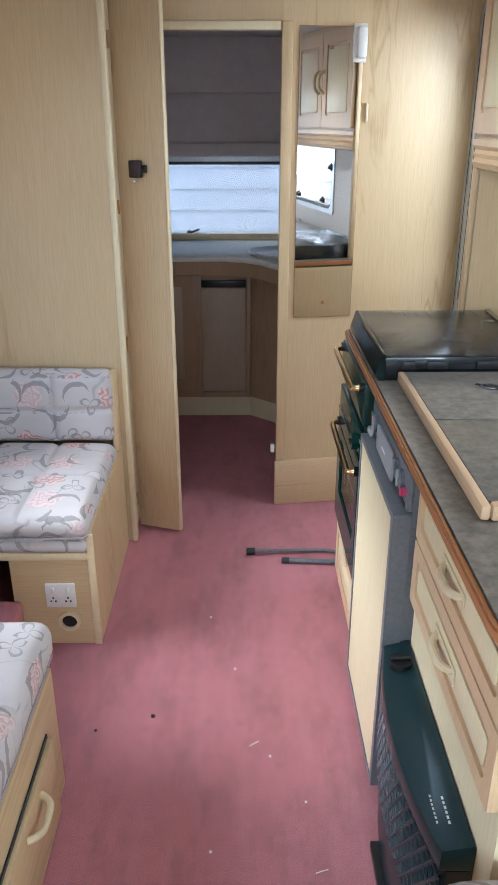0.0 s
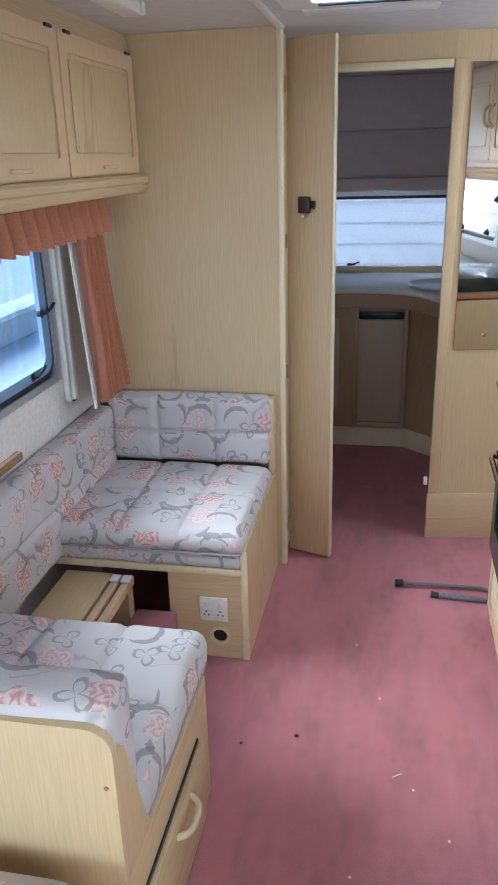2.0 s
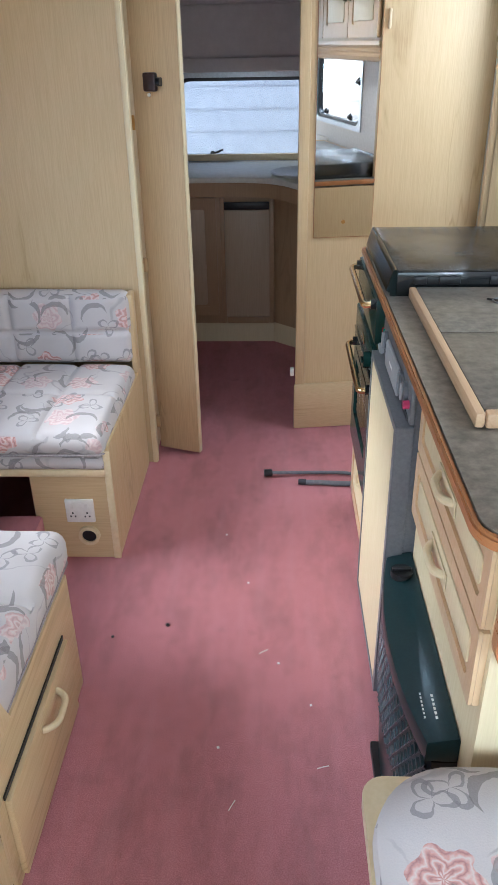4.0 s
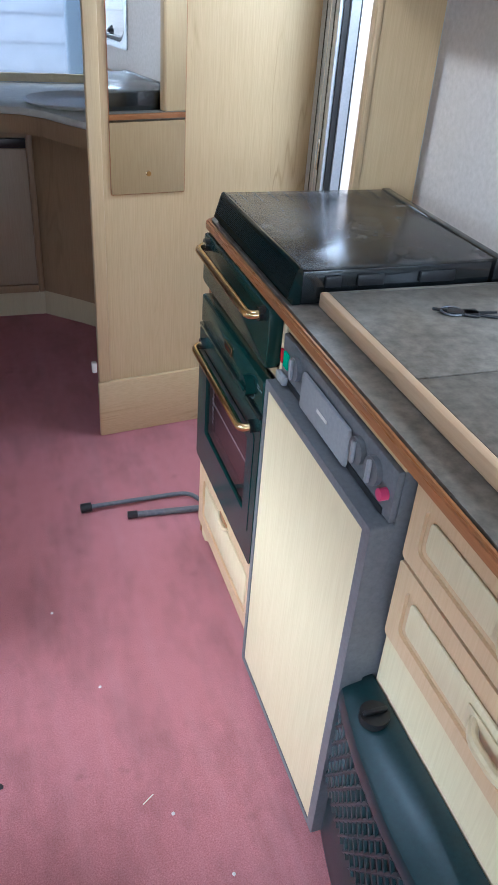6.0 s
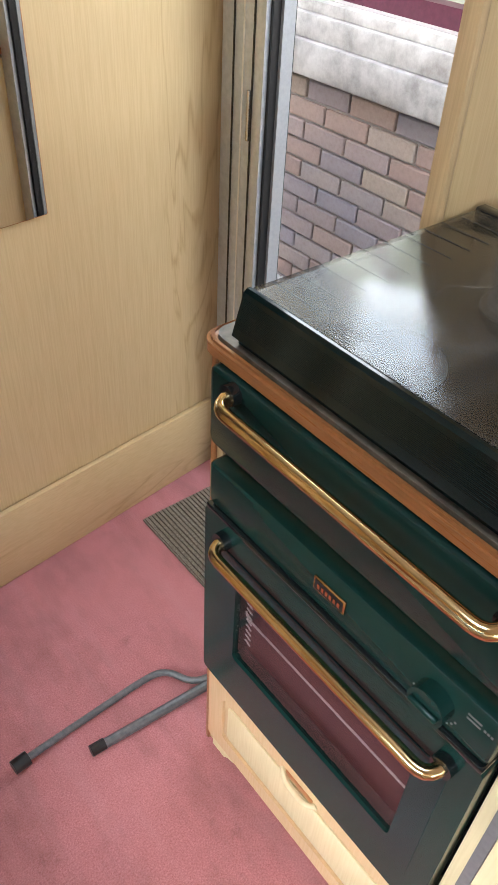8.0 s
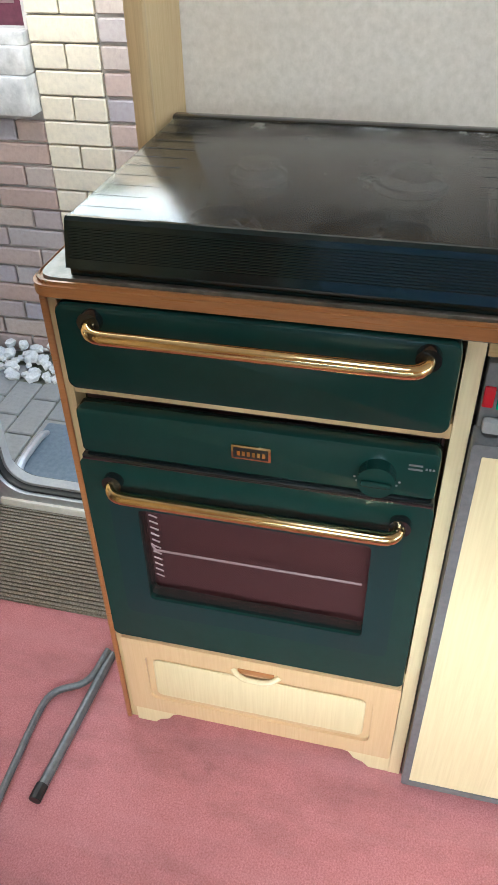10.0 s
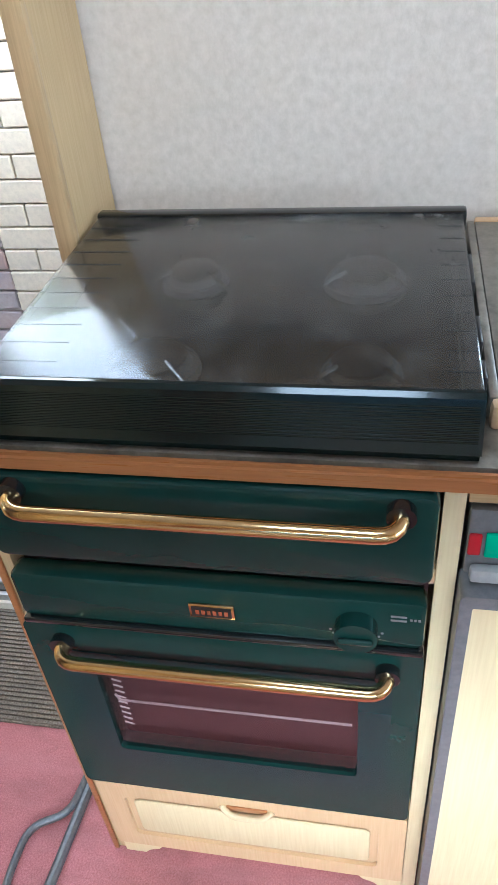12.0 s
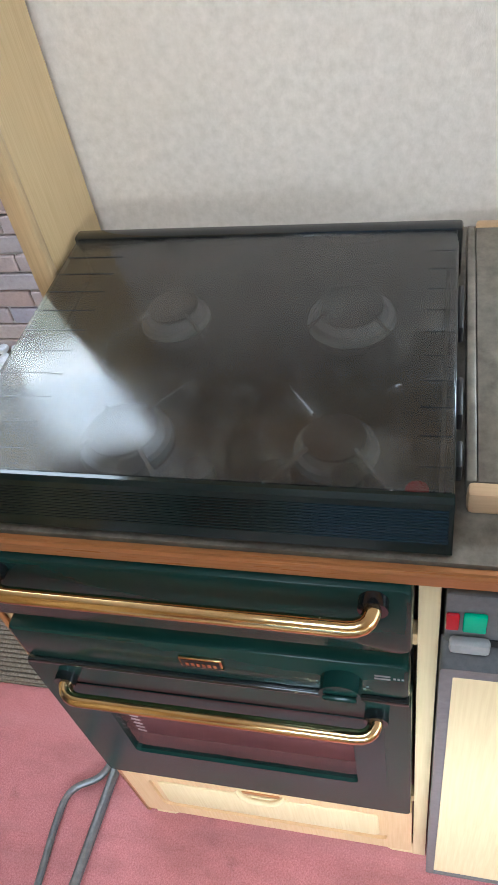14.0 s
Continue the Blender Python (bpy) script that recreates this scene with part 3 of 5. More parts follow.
def window(name, axis, at, u0, u1, v0, v1, label, mat=PANE, out=1, catches=True, border=None):
    """A caravan window: black seal, pale inner frame, acrylic pane with rounded corners, its catches and stay."""
    w = thing(name, PLANES[axis]((u0 + u1) / 2, v0, at), label, "window", kind="structure")
    o, i, g = rounded(u0 - 0.012, u1 + 0.012, v0 - 0.012, v1 + 0.012, 0.012), rounded(u0 + 0.012, u1 - 0.012, v0 + 0.012, v1 - 0.012, 0.06), rounded(u0 + 0.028, u1 - 0.028, v0 + 0.028, v1 - 0.028, 0.055)
    part("window_frame", ring(bmesh.new(), o, i, axis, at - out * 0.006, at + out * 0.02), ALU, w, "pale grey metal window frame")
    part("seal", ring(bmesh.new(), i, g, axis, at + out * 0.002, at + out * 0.028), BLACK, w, "black rubber seal")
    if border:
        part("pane_border", ring(bmesh.new(), rounded(u0 + 0.029, u1 - 0.029, v0 + 0.029, v1 - 0.029, 0.054), rounded(u0 + 0.072, u1 - 0.072, v0 + 0.06, v1 - 0.06, 0.035), axis, at + out * 0.0005, at + out * 0.014), border, w, "blue-grey moulded border of the pane")
    p = part("pane", plate(bmesh.new(), rounded(u0 + 0.02, u1 - 0.02, v0 + 0.02, v1 - 0.02, 0.058), axis, at + out * 0.015, at + out * 0.019), mat, w, "slightly blue acrylic pane")
    p.visible_shadow = False
    if catches:
        f = PLANES[axis]
        for u, v in ((u1 - 0.05, v0 + 0.22), (u1 - 0.16, v0 + 0.045), (u0 + 0.2, v0 + 0.045)):
            bm = bmesh.new()
            tube(bm, bent([f(u - 0.012, v, at + out * 0.014), f(u - 0.012, v, at - out * 0.012), f(u + 0.02, v + 0.012, at - out * 0.018), f(u + 0.045, v + 0.022, at - out * 0.016)], 0.006), 0.0055, 8)
            disc(bm, f(u - 0.012, v, at + out * 0.012), 0.014, axis, -out * 0.012, 14)
            part("catch", bm, BLACK, w, "black window catch")
    return w


window("window_1", "x", XL, *WIN_L, "dinette window with a pale metal frame and black catches", mat=PANE_BLUE, out=-1, border=BORDER)
window("window_2", "x", XR, *WIN_K, "kitchen window over the sink with black catches")
window("window_3", "y", YR, *WIN_R, "bright hazy washroom window", mat=FROST, out=1)
window("window_4", "y", YF, *FRONT, "front lounge window", out=-1, catches=False)
window("window_5", "x", XL, *LOUNGE_L, "lounge side window", out=-1, catches=False)
window("window_6", "x", XR, *LOUNGE_R, "lounge side window", catches=False)

# entrance: metal door frame, sill and seal
d = thing("door_frame", (XR, 2.7, 0.0), "grey aluminium frame of the open entrance door", "door frame", kind="structure")
o, i = rounded(DOOR[0] - 0.03, DOOR[1] + 0.115, DOOR[2] - 0.045, DOOR[3] + 0.03, 0.02), rounded(DOOR[0] + 0.005, DOOR[1] - 0.004, DOOR[2] + 0.004, DOOR[3], 0.07)
part("frame", ring(bmesh.new(), o, i, "x", XR - 0.022, XR + 0.045), ALU, d)
i2, i3 = rounded(DOOR[0] + 0.012, DOOR[1] - 0.011, DOOR[2] + 0.010, DOOR[3], 0.066), rounded(DOOR[0] + 0.014, DOOR[1] - 0.018, DOOR[2] + 0.017, DOOR[3], 0.062)
part("seal", ring(bmesh.new(), i, i2, "x", XR - 0.012, XR + 0.04), BLACK, d, "black rubber door seal")
part("inner_lip", ring(bmesh.new(), i2, i3, "x", XR + 0.005, XR + 0.032), LIGHTGREY, d, "pale inner lip of the frame")
part("sill", boxes((XR - 0.03, XR + 0.06, DOOR[0], DOOR[1], 0.0, 0.03), bevel=0.005), WHITEP, d, "scuffed white door sill")
for k in (0.022, 0.05, 0.078):
    part("groove", boxes((XR - 0.0235, XR - 0.0222, DOOR[1] + k, DOOR[1] + k + 0.004, 0.05, 1.80)), BLACK if k != 0.05 else WHITEP, d, "line along the frame")
part("catch", boxes((XR - 0.026, XR - 0.020, 2.962, 2.97, 0.86, 0.95), bevel=0.002), STEEL, d)

# trims of the partition
structure("trim", swung(boxes((0.188, 0.226, YB - 0.014, YB - 0.001, 0.2, 1.775), bevel=0.005)), OAK, "light oak jamb trim of the washroom doorway", "trim")
structure("trim_head", boxes((-0.33, 0.187, YB - 0.014, YB - 0.001, 1.748, 1.775), bevel=0.005), OAK_PALE, "light oak head trim of the washroom doorway", "trim")
structure("baseboard", swung(boxes((0.184, 0.86, YB - 0.017, YB - 0.002, 0.001, 0.2), bevel=0.004)), OAK_X, "deep light oak plinth board", "baseboard")
structure("ceiling_strip", boxes((-0.362, -0.338, 0.6, 2.688, H - 0.012, H - 0.001), bevel=0.004), WHITEP, "white joint strip along the ceiling", "trim")
structure("door_stop", boxes((0.168, 0.184, 2.98, 3.0, 0.235, 0.27), bevel=0.004), WHITEP, "small white door buffer", "door stop")

# mirror on the partition
m = thing("wall_mirror", (0.358, YB + 0.02, 0.79), "tall frameless mirror screwed to the oak partition", "mirror")
part("glass", swung(plate(bmesh.new(), rounded(0.25, 0.468, 0.79, 1.762, 0.003, 2), "y", YB - 0.001, YB - 0.006)), MIRROR, m, "mirror glass")
part("backing", swung(plate(bmesh.new(), rounded(0.2485, 0.4695, 0.7885, 1.7635, 0.003, 2), "y", YB - 0.0005, YB - 0.005)), EDGE, m, "brown mirror edge")
for z in (0.845, 1.70):
    part("screw", swung(disc(bmesh.new(), (0.359, YB - 0.006, z), 0.007, "y", -0.004, 16)), BRASS, m, "brass dome screw")
w = thing("wall_lamp", (0.455, YB + 0.03, 1.67), "small white plastic corner lamp above the mirror", "lamp")
part("shade", swung(boxes((0.437, 0.472, YB - 0.045, YB - 0.006, 1.665, 1.762), bevel=0.012)), WHITEP, w)
part("base", swung(boxes((0.432, 0.477, YB - 0.008, YB - 0.001, 1.655, 1.772), bevel=0.003)), CREAM, w)
k = thing("coat_hook", (0.49, YB + 0.03, 1.5), "small cream plastic hook on the partition", "hook")
part("body", swung(boxes((0.484, 0.494, YB - 0.012, YB - 0.001, 1.47, 1.53), bevel=0.004)), CREAMP, k)

# wardrobe between dinette and washroom
w = thing("wardrobe", (-0.7, 2.85, 0.0), "tall light oak-print wardrobe side behind the dinette", "wardrobe")
part("side_panel", boxes((XL + 0.001, -0.36, 2.69, 2.712, 0.0, H - 0.001)), OAK, w)
part("front_panel", boxes((-0.385, -0.362, 2.713, YB + 0.03, 0.0, H - 0.001)), OAK, w)
part("corner_post", boxes((-0.364, -0.345, 2.682, 2.716, 0.0, H - 0.002), bevel=0.004), OAK_PALE, w, "pale edge post")
part("back_panel", boxes((XL + 0.001, -0.386, YB, YB + 0.028, 0.0, H - 0.001)), OAK, w)

# folding washroom door, standing open against the wardrobe
door = thing("washroom_door", (-0.335, 2.80, 0.0), "narrow oak-print washroom door standing open", "door")
ang = math.atan2(2.752 - 2.805, -0.188 + 0.345)
door.rotation_euler = (0, 0, ang)


def turned(bm):
    bmesh.ops.transform(bm, matrix=Matrix.Translation((-0.345, 2.805, 0)) @ Matrix.Rotation(ang, 4, "Z"), verts=bm.verts)
    return bm


leaf = part("leaf", turned(boxes((0.0, 0.166, -0.011, 0.011, 0.012, 1.838), bevel=0.002)), OAK_DARK, door)
part("edge_strip", turned(boxes((0.1665, 0.172, -0.012, 0.012, 0.012, 1.838), bevel=0.003)), OAK_PALE, door, "pale edge strip")
lock = part("lock", turned(boxes((0.048, 0.092, -0.034, -0.0115, 1.305, 1.36), bevel=0.006)), BROWNP, door, "dark brown plastic bolt lock")
sub("knob", turned(disc(bmesh.new(), (0.106, -0.020, 1.333), 0.013, "x", -0.014, 14)), BLACK, lock)
sub("screw", turned(disc(bmesh.new(), (0.071, -0.034, 1.296), 0.006, "y", -0.004, 10)), STEEL, lock)
for z in (0.1, 0.72, 1.68):
    part("hinge", turned(boxes((-0.014, 0.006, -0.016, -0.009, z, z + 0.05), bevel=0.002)), OAK_DARK, door, "brown hinge")
part("strike_plate", turned(boxes((-0.009, 0.002, -0.022, -0.016, 1.19, 1.235), bevel=0.002)), BRASS, door, "brass strike plate")

# ---- washroom ----
v = thing("vanity_unit", (0.0, 4.2, 0.0), "curved oak vanity cupboard under the rear window", "cabinet")
front = [(-0.70, 4.0), (0.10, 4.0), (0.24, 3.87), (0.52, 3.58), (0.86, 3.58)]
back = [(0.86, 4.44), (-0.70, 4.44)]


def inset(points, d):
    return [(x + d * 0.7 if x > 0.15 else x, y + d) for x, y in points]


part("plinth", plate(bmesh.new(), inset(front, 0.012) + back, "z", 0.001, 0.11), OAK_PALE, v)
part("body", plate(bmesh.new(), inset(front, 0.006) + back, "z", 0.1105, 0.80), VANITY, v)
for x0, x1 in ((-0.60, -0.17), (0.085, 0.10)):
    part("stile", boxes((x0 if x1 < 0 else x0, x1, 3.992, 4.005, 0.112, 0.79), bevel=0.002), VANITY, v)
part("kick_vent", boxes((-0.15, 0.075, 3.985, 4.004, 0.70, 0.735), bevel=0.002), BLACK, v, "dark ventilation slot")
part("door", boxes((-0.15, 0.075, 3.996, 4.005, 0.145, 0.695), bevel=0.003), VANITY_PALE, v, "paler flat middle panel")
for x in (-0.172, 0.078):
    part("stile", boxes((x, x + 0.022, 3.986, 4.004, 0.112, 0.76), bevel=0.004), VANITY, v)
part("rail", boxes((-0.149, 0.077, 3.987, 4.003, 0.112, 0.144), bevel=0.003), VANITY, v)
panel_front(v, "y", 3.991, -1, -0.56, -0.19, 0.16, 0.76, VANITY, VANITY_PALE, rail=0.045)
bm = plate(bmesh.new(), [(-0.12, 0), (0.12, 0), (0.12, 0.55), (-0.12, 0.55)], "y", -0.004, 0.004)
bmesh.ops.transform(bm, matrix=Matrix.Translation((0.38, 3.72, 0.16)) @ Matrix.Rotation(radians(-46), 4, "Z"), verts=bm.verts)
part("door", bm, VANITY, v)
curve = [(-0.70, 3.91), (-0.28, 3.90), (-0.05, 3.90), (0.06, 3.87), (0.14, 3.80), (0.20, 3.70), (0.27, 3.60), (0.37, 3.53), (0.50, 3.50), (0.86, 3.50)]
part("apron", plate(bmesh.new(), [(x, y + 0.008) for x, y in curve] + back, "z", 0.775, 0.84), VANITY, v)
t = part("top", plate(bmesh.new(), curve + back, "z", 0.841, 0.868, bevel=0.006), CREAM, v, "cream vanity top")
basin = thing("wash_basin", (0.28, 3.93, 0.868), "white oval wash basin set in the vanity top", "basin")
bm = bmesh.new()
prof = [(0.17, 0.003), (0.185, 0.014), (0.175, 0.018), (0.16, 0.010), (0.14, -0.0), (0.09, 0.002), (0.0, 0.001)]
rings = [[bm.verts.new((0.29 + 1.15 * r * math.cos(a), 3.95 + r * math.sin(a), 0.8685 + z)) for a in (2 * math.pi * q / 32 for q in range(32))] for r, z in prof[:-1]]
for a, b in zip(rings, rings[1:]):
    for q in range(32):
        bm.faces.new((a[q], a[(q + 1) % 32], b[(q + 1) % 32], b[q]))
bm.faces.new(rings[-1])
part("bowl", bm, WHITEP, basin)
b = thing("window_blind", (0.06, YR - 0.03, 1.36), "grey-beige pleated blind pulled up over the washroom window", "blind")
part("cassette", boxes((-0.60, 0.70, YR - 0.05, YR - 0.002, 1.30, 1.365), bevel=0.008), GREYWALL, b, "grey blind cassette")
part("upper_panel", boxes((-0.62, 0.72, YR - 0.022, YR - 0.003, 1.372, 1.598), bevel=0.004), GREYWALL, b)
part("upper_panel", boxes((-0.62, 0.72, YR - 0.022, YR - 0.003, 1.604, 1.855), bevel=0.004), GREYWALL, b)
part("bottom_rail", boxes((-0.45, 0.58, YR - 0.03, YR - 0.012, 0.872, 0.905), bevel=0.004), CREAMP, b, "cream bottom rail")
structure("wall_washroom", boxes((-0.72, -0.70, YB + 0.031, YR, 0.0, H)), GREYWALL, "grey washroom side wall", "wall")

# ---- kitchen ----
FX = 0.39
wt = thing("worktop", (0.63, 1.67, 0.862), "mottled grey-brown stone-effect kitchen worktop with a wooden edge", "worktop")
part("slab", plate(bmesh.new(), rounded(FX - 0.012, XR - 0.001, 0.93, 2.424, (0.045, 0.0, 0.0, 0.02)), "z", 0.868, 0.895), LAMINATE, wt)
o, i = rounded(FX - 0.024, XR - 0.0015, 0.912, 2.433, (0.06, 0.001, 0.001, 0.025)), rounded(FX - 0.0125, XR - 0.002, 0.9295, 2.4245, (0.045, 0.001, 0.001, 0.02))
bm = ring(bmesh.new(), o, i, "z", 0.876, 0.8935)
bmesh.ops.bevel(bm, geom=[e for e in bm.edges if all(abs(q.co.z - 0.8935) < 1e-4 for q in e.verts)], offset=0.004, segments=2, affect="EDGES")
part("edge_band", bm, EDGE, wt, "orange-brown wooden edge band")
part("upstand", boxes((XR - 0.012, XR - 0.002, 0.94, 1.20, 0.8955, 0.93), bevel=0.003), WALL, wt)

cv = thing("sink_cover", (0.64, 1.57, 0.9), "wood-edged stone-effect sink cover lying on the worktop", "sink cover")
for y0, y1 in ((1.245, 1.60), (1.604, 1.905)):
    part("board", boxes((0.445, 0.835, y0, y1, 0.897, 0.921), bevel=0.001), LAMINATE, cv)
part("front_edge", boxes((0.428, 0.4445, 1.225, 1.914, 0.896, 0.923), bevel=0.005), RIM, cv, "pale wood edge")
part("end_edge", boxes((0.4455, 0.84, 1.222, 1.2445, 0.896, 0.923), bevel=0.005), RIM, cv, "pale wood edge")
part("far_edge", boxes((0.4455, 0.84, 1.9055, 1.915, 0.897, 0.921), bevel=0.002), LAMINATE, cv)
part("back_edge", boxes((0.8355, 0.85, 1.245, 1.905, 0.896, 0.923), bevel=0.004), RIM, cv, "pale wood edge")
ky = thing("key_bunch", (0.63, 1.79, 0.925), "small bunch of dark keys lying on the sink cover", "keys")
bm = bmesh.new()
tube(bm, [(0.615 + 0.018 * math.cos(a), 1.80 + 0.018 * math.sin(a), 0.9235) for a in (2 * math.pi * q / 20 for q in range(21))], 0.002, 6)
part("ring", bm, DULLSTEEL, ky)
for a, ln in ((-0.5, 0.075), (-0.1, 0.06), (2.6, 0.05)):
    bm = boxes((0.0, ln, -0.003, 0.003, 0.0, 0.004), (0.0, 0.026, -0.011, 0.011, 0.0, 0.005), bevel=0.0015)
    bmesh.ops.transform(bm, matrix=Matrix.Translation((0.63, 1.79, 0.9215)) @ Matrix.Rotation(a, 4, "Z"), verts=bm.verts)
    part("key", bm, BLACK, ky)

# cooker housing
u = thing("cooker_cabinet", (0.63, 2.18, 0.0), "light oak cooker housing with a drawer below the oven", "cabinet")
part("end_panel", boxes((FX, XR - 0.002, 2.412, 2.43, 0.0, 0.867)), OAK, u)
part("end_edge", boxes((FX - 0.006, FX - 0.0005, 2.422, 2.431, 0.0, 0.867), bevel=0.002), EDGE, u, "brown edge strip")
part("side_panel", boxes((FX, XR - 0.002, 1.938, 1.95, 0.0, 0.867)), OAK, u)
part("back_panel", boxes((FX + 0.42, FX + 0.43, 1.951, 2.411, 0.0, 0.86)), OAK_DARK, u)
part("rail", boxes((FX - 0.005, FX + 0.012, 1.951, 2.4085, 0.735, 0.757), bevel=0.001), OAK_Y, u)
part("stile", boxes((FX - 0.006, FX - 0.0005, 1.931, 1.951, 0.0, 0.867), bevel=0.001), OAK_PALE, u)
part("rail", boxes((FX - 0.004, FX + 0.012, 1.951, 2.409, 0.262, 0.285), bevel=0.001), OAK_Y, u)
bm = bmesh.new()
prof = [(2.409, 0.0), (2.409, 0.058), (1.951, 0.058), (1.951, 0.0), (1.985, 0.0), (1.995, 0.012), (2.012, 0.020), (2.022, 0.036), (2.04, 0.042), (2.32, 0.042), (2.338, 0.036), (2.348, 0.020), (2.365, 0.012), (2.375, 0.0)]
f = [bm.verts.new((FX - 0.005, y, z + 0.0005)) for y, z in prof]
face = bm.faces.new(f)
g = bmesh.ops.extrude_face_region(bm, geom=[face])["geom"]
for q in g:
    if isinstance(q, bmesh.types.BMVert):
        q.co.x += 0.014
part("foot_rail", bm, OAK_PALE, u, "shaped foot rail")
part("vent_grille", boxes((FX + 0.02, FX + 0.024, 1.99, 2.37, 0.001, 0.045)), BRASS, u, "perforated brass-coloured grille")
dr = panel_front(u, "x", FX - 0.002, -1, 1.953, 2.407, 0.062, 0.26, rail=0.038, name="drawer")
sub("handle", tube(bmesh.new(), bent([(FX - 0.017, 2.218, 0.232), (FX - 0.027, 2.206, 0.222), (FX - 0.027, 2.154, 0.222), (FX - 0.017, 2.142, 0.232)], 0.016), 0.005, 10), CREAMP, dr, "cream drawer pull")
sub("handle_cup", boxes((FX - 0.0195, FX - 0.0172, 2.150, 2.210, 0.2265, 0.237), bevel=0.001), EDGE, dr, "recess above the pull")

# cooker
c = thing("cooker", (0.6, 2.18, 0.26), "dark green built-in gas oven and grill with brass handles", "cooker")
part("body", boxes((FX + 0.014, FX + 0.40, 1.955, 2.405, 0.287, 0.733), (FX + 0.014, FX + 0.40, 1.955, 2.405, 0.759, 0.865)), BLACKGLOSS, c)
gd = part("grill_door", plate(bmesh.new(), rounded(1.955, 2.402, 0.758, 0.872, 0.012, 4), "x", FX - 0.002, FX - 0.03, bevel=0.005), GREEN, c)
cp = part("control_panel", plate(bmesh.new(), rounded(1.957, 2.400, 0.660, 0.730, 0.008, 4), "x", FX - 0.002, FX - 0.03, bevel=0.005), GREEN, c)
sub("ledge", boxes((FX - 0.034, FX - 0.004, 1.957, 2.40, 0.651, 0.659), bevel=0.002), BLACKGLOSS, cp)
OD = (1.955, 2.407, 0.286, 0.649)
od = part("oven_door", ring(bmesh.new(), rounded(*OD, 0.010, 5), rounded(2.022, 2.336, 0.388, 0.572, 0.008, 5), "x", FX - 0.03, FX - 0.004), GREEN, c)
sub("dark_border", ring(bmesh.new(), rounded(1.985, 2.375, 0.352, 0.600, 0.012, 5), rounded(2.0225, 2.3355, 0.3885, 0.5715, 0.008, 5), "x", FX - 0.0312, FX - 0.0302), material("blue_black_glass", (0.007, 0.027, 0.029), 0.2, 0, 0, 0.3), od, "dark tinted glass border")
pn = sub("pane", boxes((FX - 0.026, FX - 0.022, 2.0225, 2.3355, 0.3885, 0.5715)), OVENGLASS, od, "smoked oven glass")
pn.visible_shadow = False
part("oven_lining", boxes((FX + 0.010, FX + 0.0135, 1.96, 2.40, 0.29, 0.73)), material("brown_oven_lining", (0.085, 0.042, 0.046), 0.45), c, "brown enamel oven cavity")
part("oven_shelf", tube(tube(bmesh.new(), [(FX - 0.014, 2.03, 0.478), (FX - 0.014, 2.325, 0.478)], 0.0016, 8), [(FX - 0.014, 2.325, 0.478), (FX - 0.014, 2.33, 0.49)], 0.0016, 8), BRIGHT, c, "chrome shelf rail")
bm = bmesh.new()
for q in range(11):
    tube(bm, [(FX - 0.015, 2.316, 0.425 + q * 0.012), (FX - 0.015, 2.328, 0.429 + q * 0.012)], 0.0012, 6)
part("shelf_runner", bm, BRIGHT, c, "chrome shelf runner")
for z, y0, y1, par in ((0.851, 1.988, 2.356, gd), (0.613, 1.992, 2.362, od)):
    x = FX - 0.03
    hb = sub("handle", tube(bmesh.new(), bent([(x + 0.001, y1, z + 0.006), (x - 0.027, y1, z), (x - 0.027, y0, z), (x + 0.001, y0, z + 0.006)], 0.022), 0.0085, 14), BRASS, par, "polished brass bar handle")
    for y in (y0, y1):
        sub("collar", disc(bmesh.new(), (x + 0.0005, y, z + 0.006), 0.0135, "x", -0.012, 16), BLACKGLOSS, par, "black handle collar")
bd = sub("badge", boxes((FX - 0.0335, FX - 0.0302, 2.152, 2.201, 0.687, 0.708), bevel=0.001), BRASS, cp, "small brass maker's badge")
sub("badge_field", boxes((FX - 0.0342, FX - 0.0337, 2.155, 2.198, 0.690, 0.705)), BLACK, cp)
bm = bmesh.new()
for q in range(6):
    box(bm, FX - 0.0350, FX - 0.0344, 2.1585 + q * 0.0062, 2.1625 + q * 0.0062, 0.694, 0.701)
sub("lettering", bm, BRASS, cp, "brass bars of lettering")
kb = sub("knob", disc(bmesh.new(), (FX - 0.0302, 2.026, 0.692), 0.022, "x", -0.018, 28), GREEN, cp, "dark green oven knob")
sub("knob_grip", boxes((FX - 0.054, FX - 0.0485, 2.008, 2.044, 0.688, 0.696), bevel=0.003), GREEN, cp)
bm = bmesh.new()
for q in range(11):
    a = radians(200 + q * 14)
    disc(bm, (FX - 0.0303, 2.026 + 0.028 * math.cos(a), 0.692 + 0.026 * math.sin(a)), 0.0015, "x", -0.0006, 8)
sub("dial_marks", bm, GREYPLASTIC, cp)
bm = bmesh.new()
box(bm, FX - 0.0308, FX - 0.0302, 1.976, 1.992, 0.704, 0.7065), box(bm, FX - 0.0308, FX - 0.0302, 1.976, 1.992, 0.710, 0.7125)
for q in range(3):
    box(bm, FX - 0.0308, FX - 0.0302, 1.9625 + q * 0.004, 1.965 + q * 0.004, 0.706, 0.709)
sub("panel_marks", bm, GREYPLASTIC, cp)

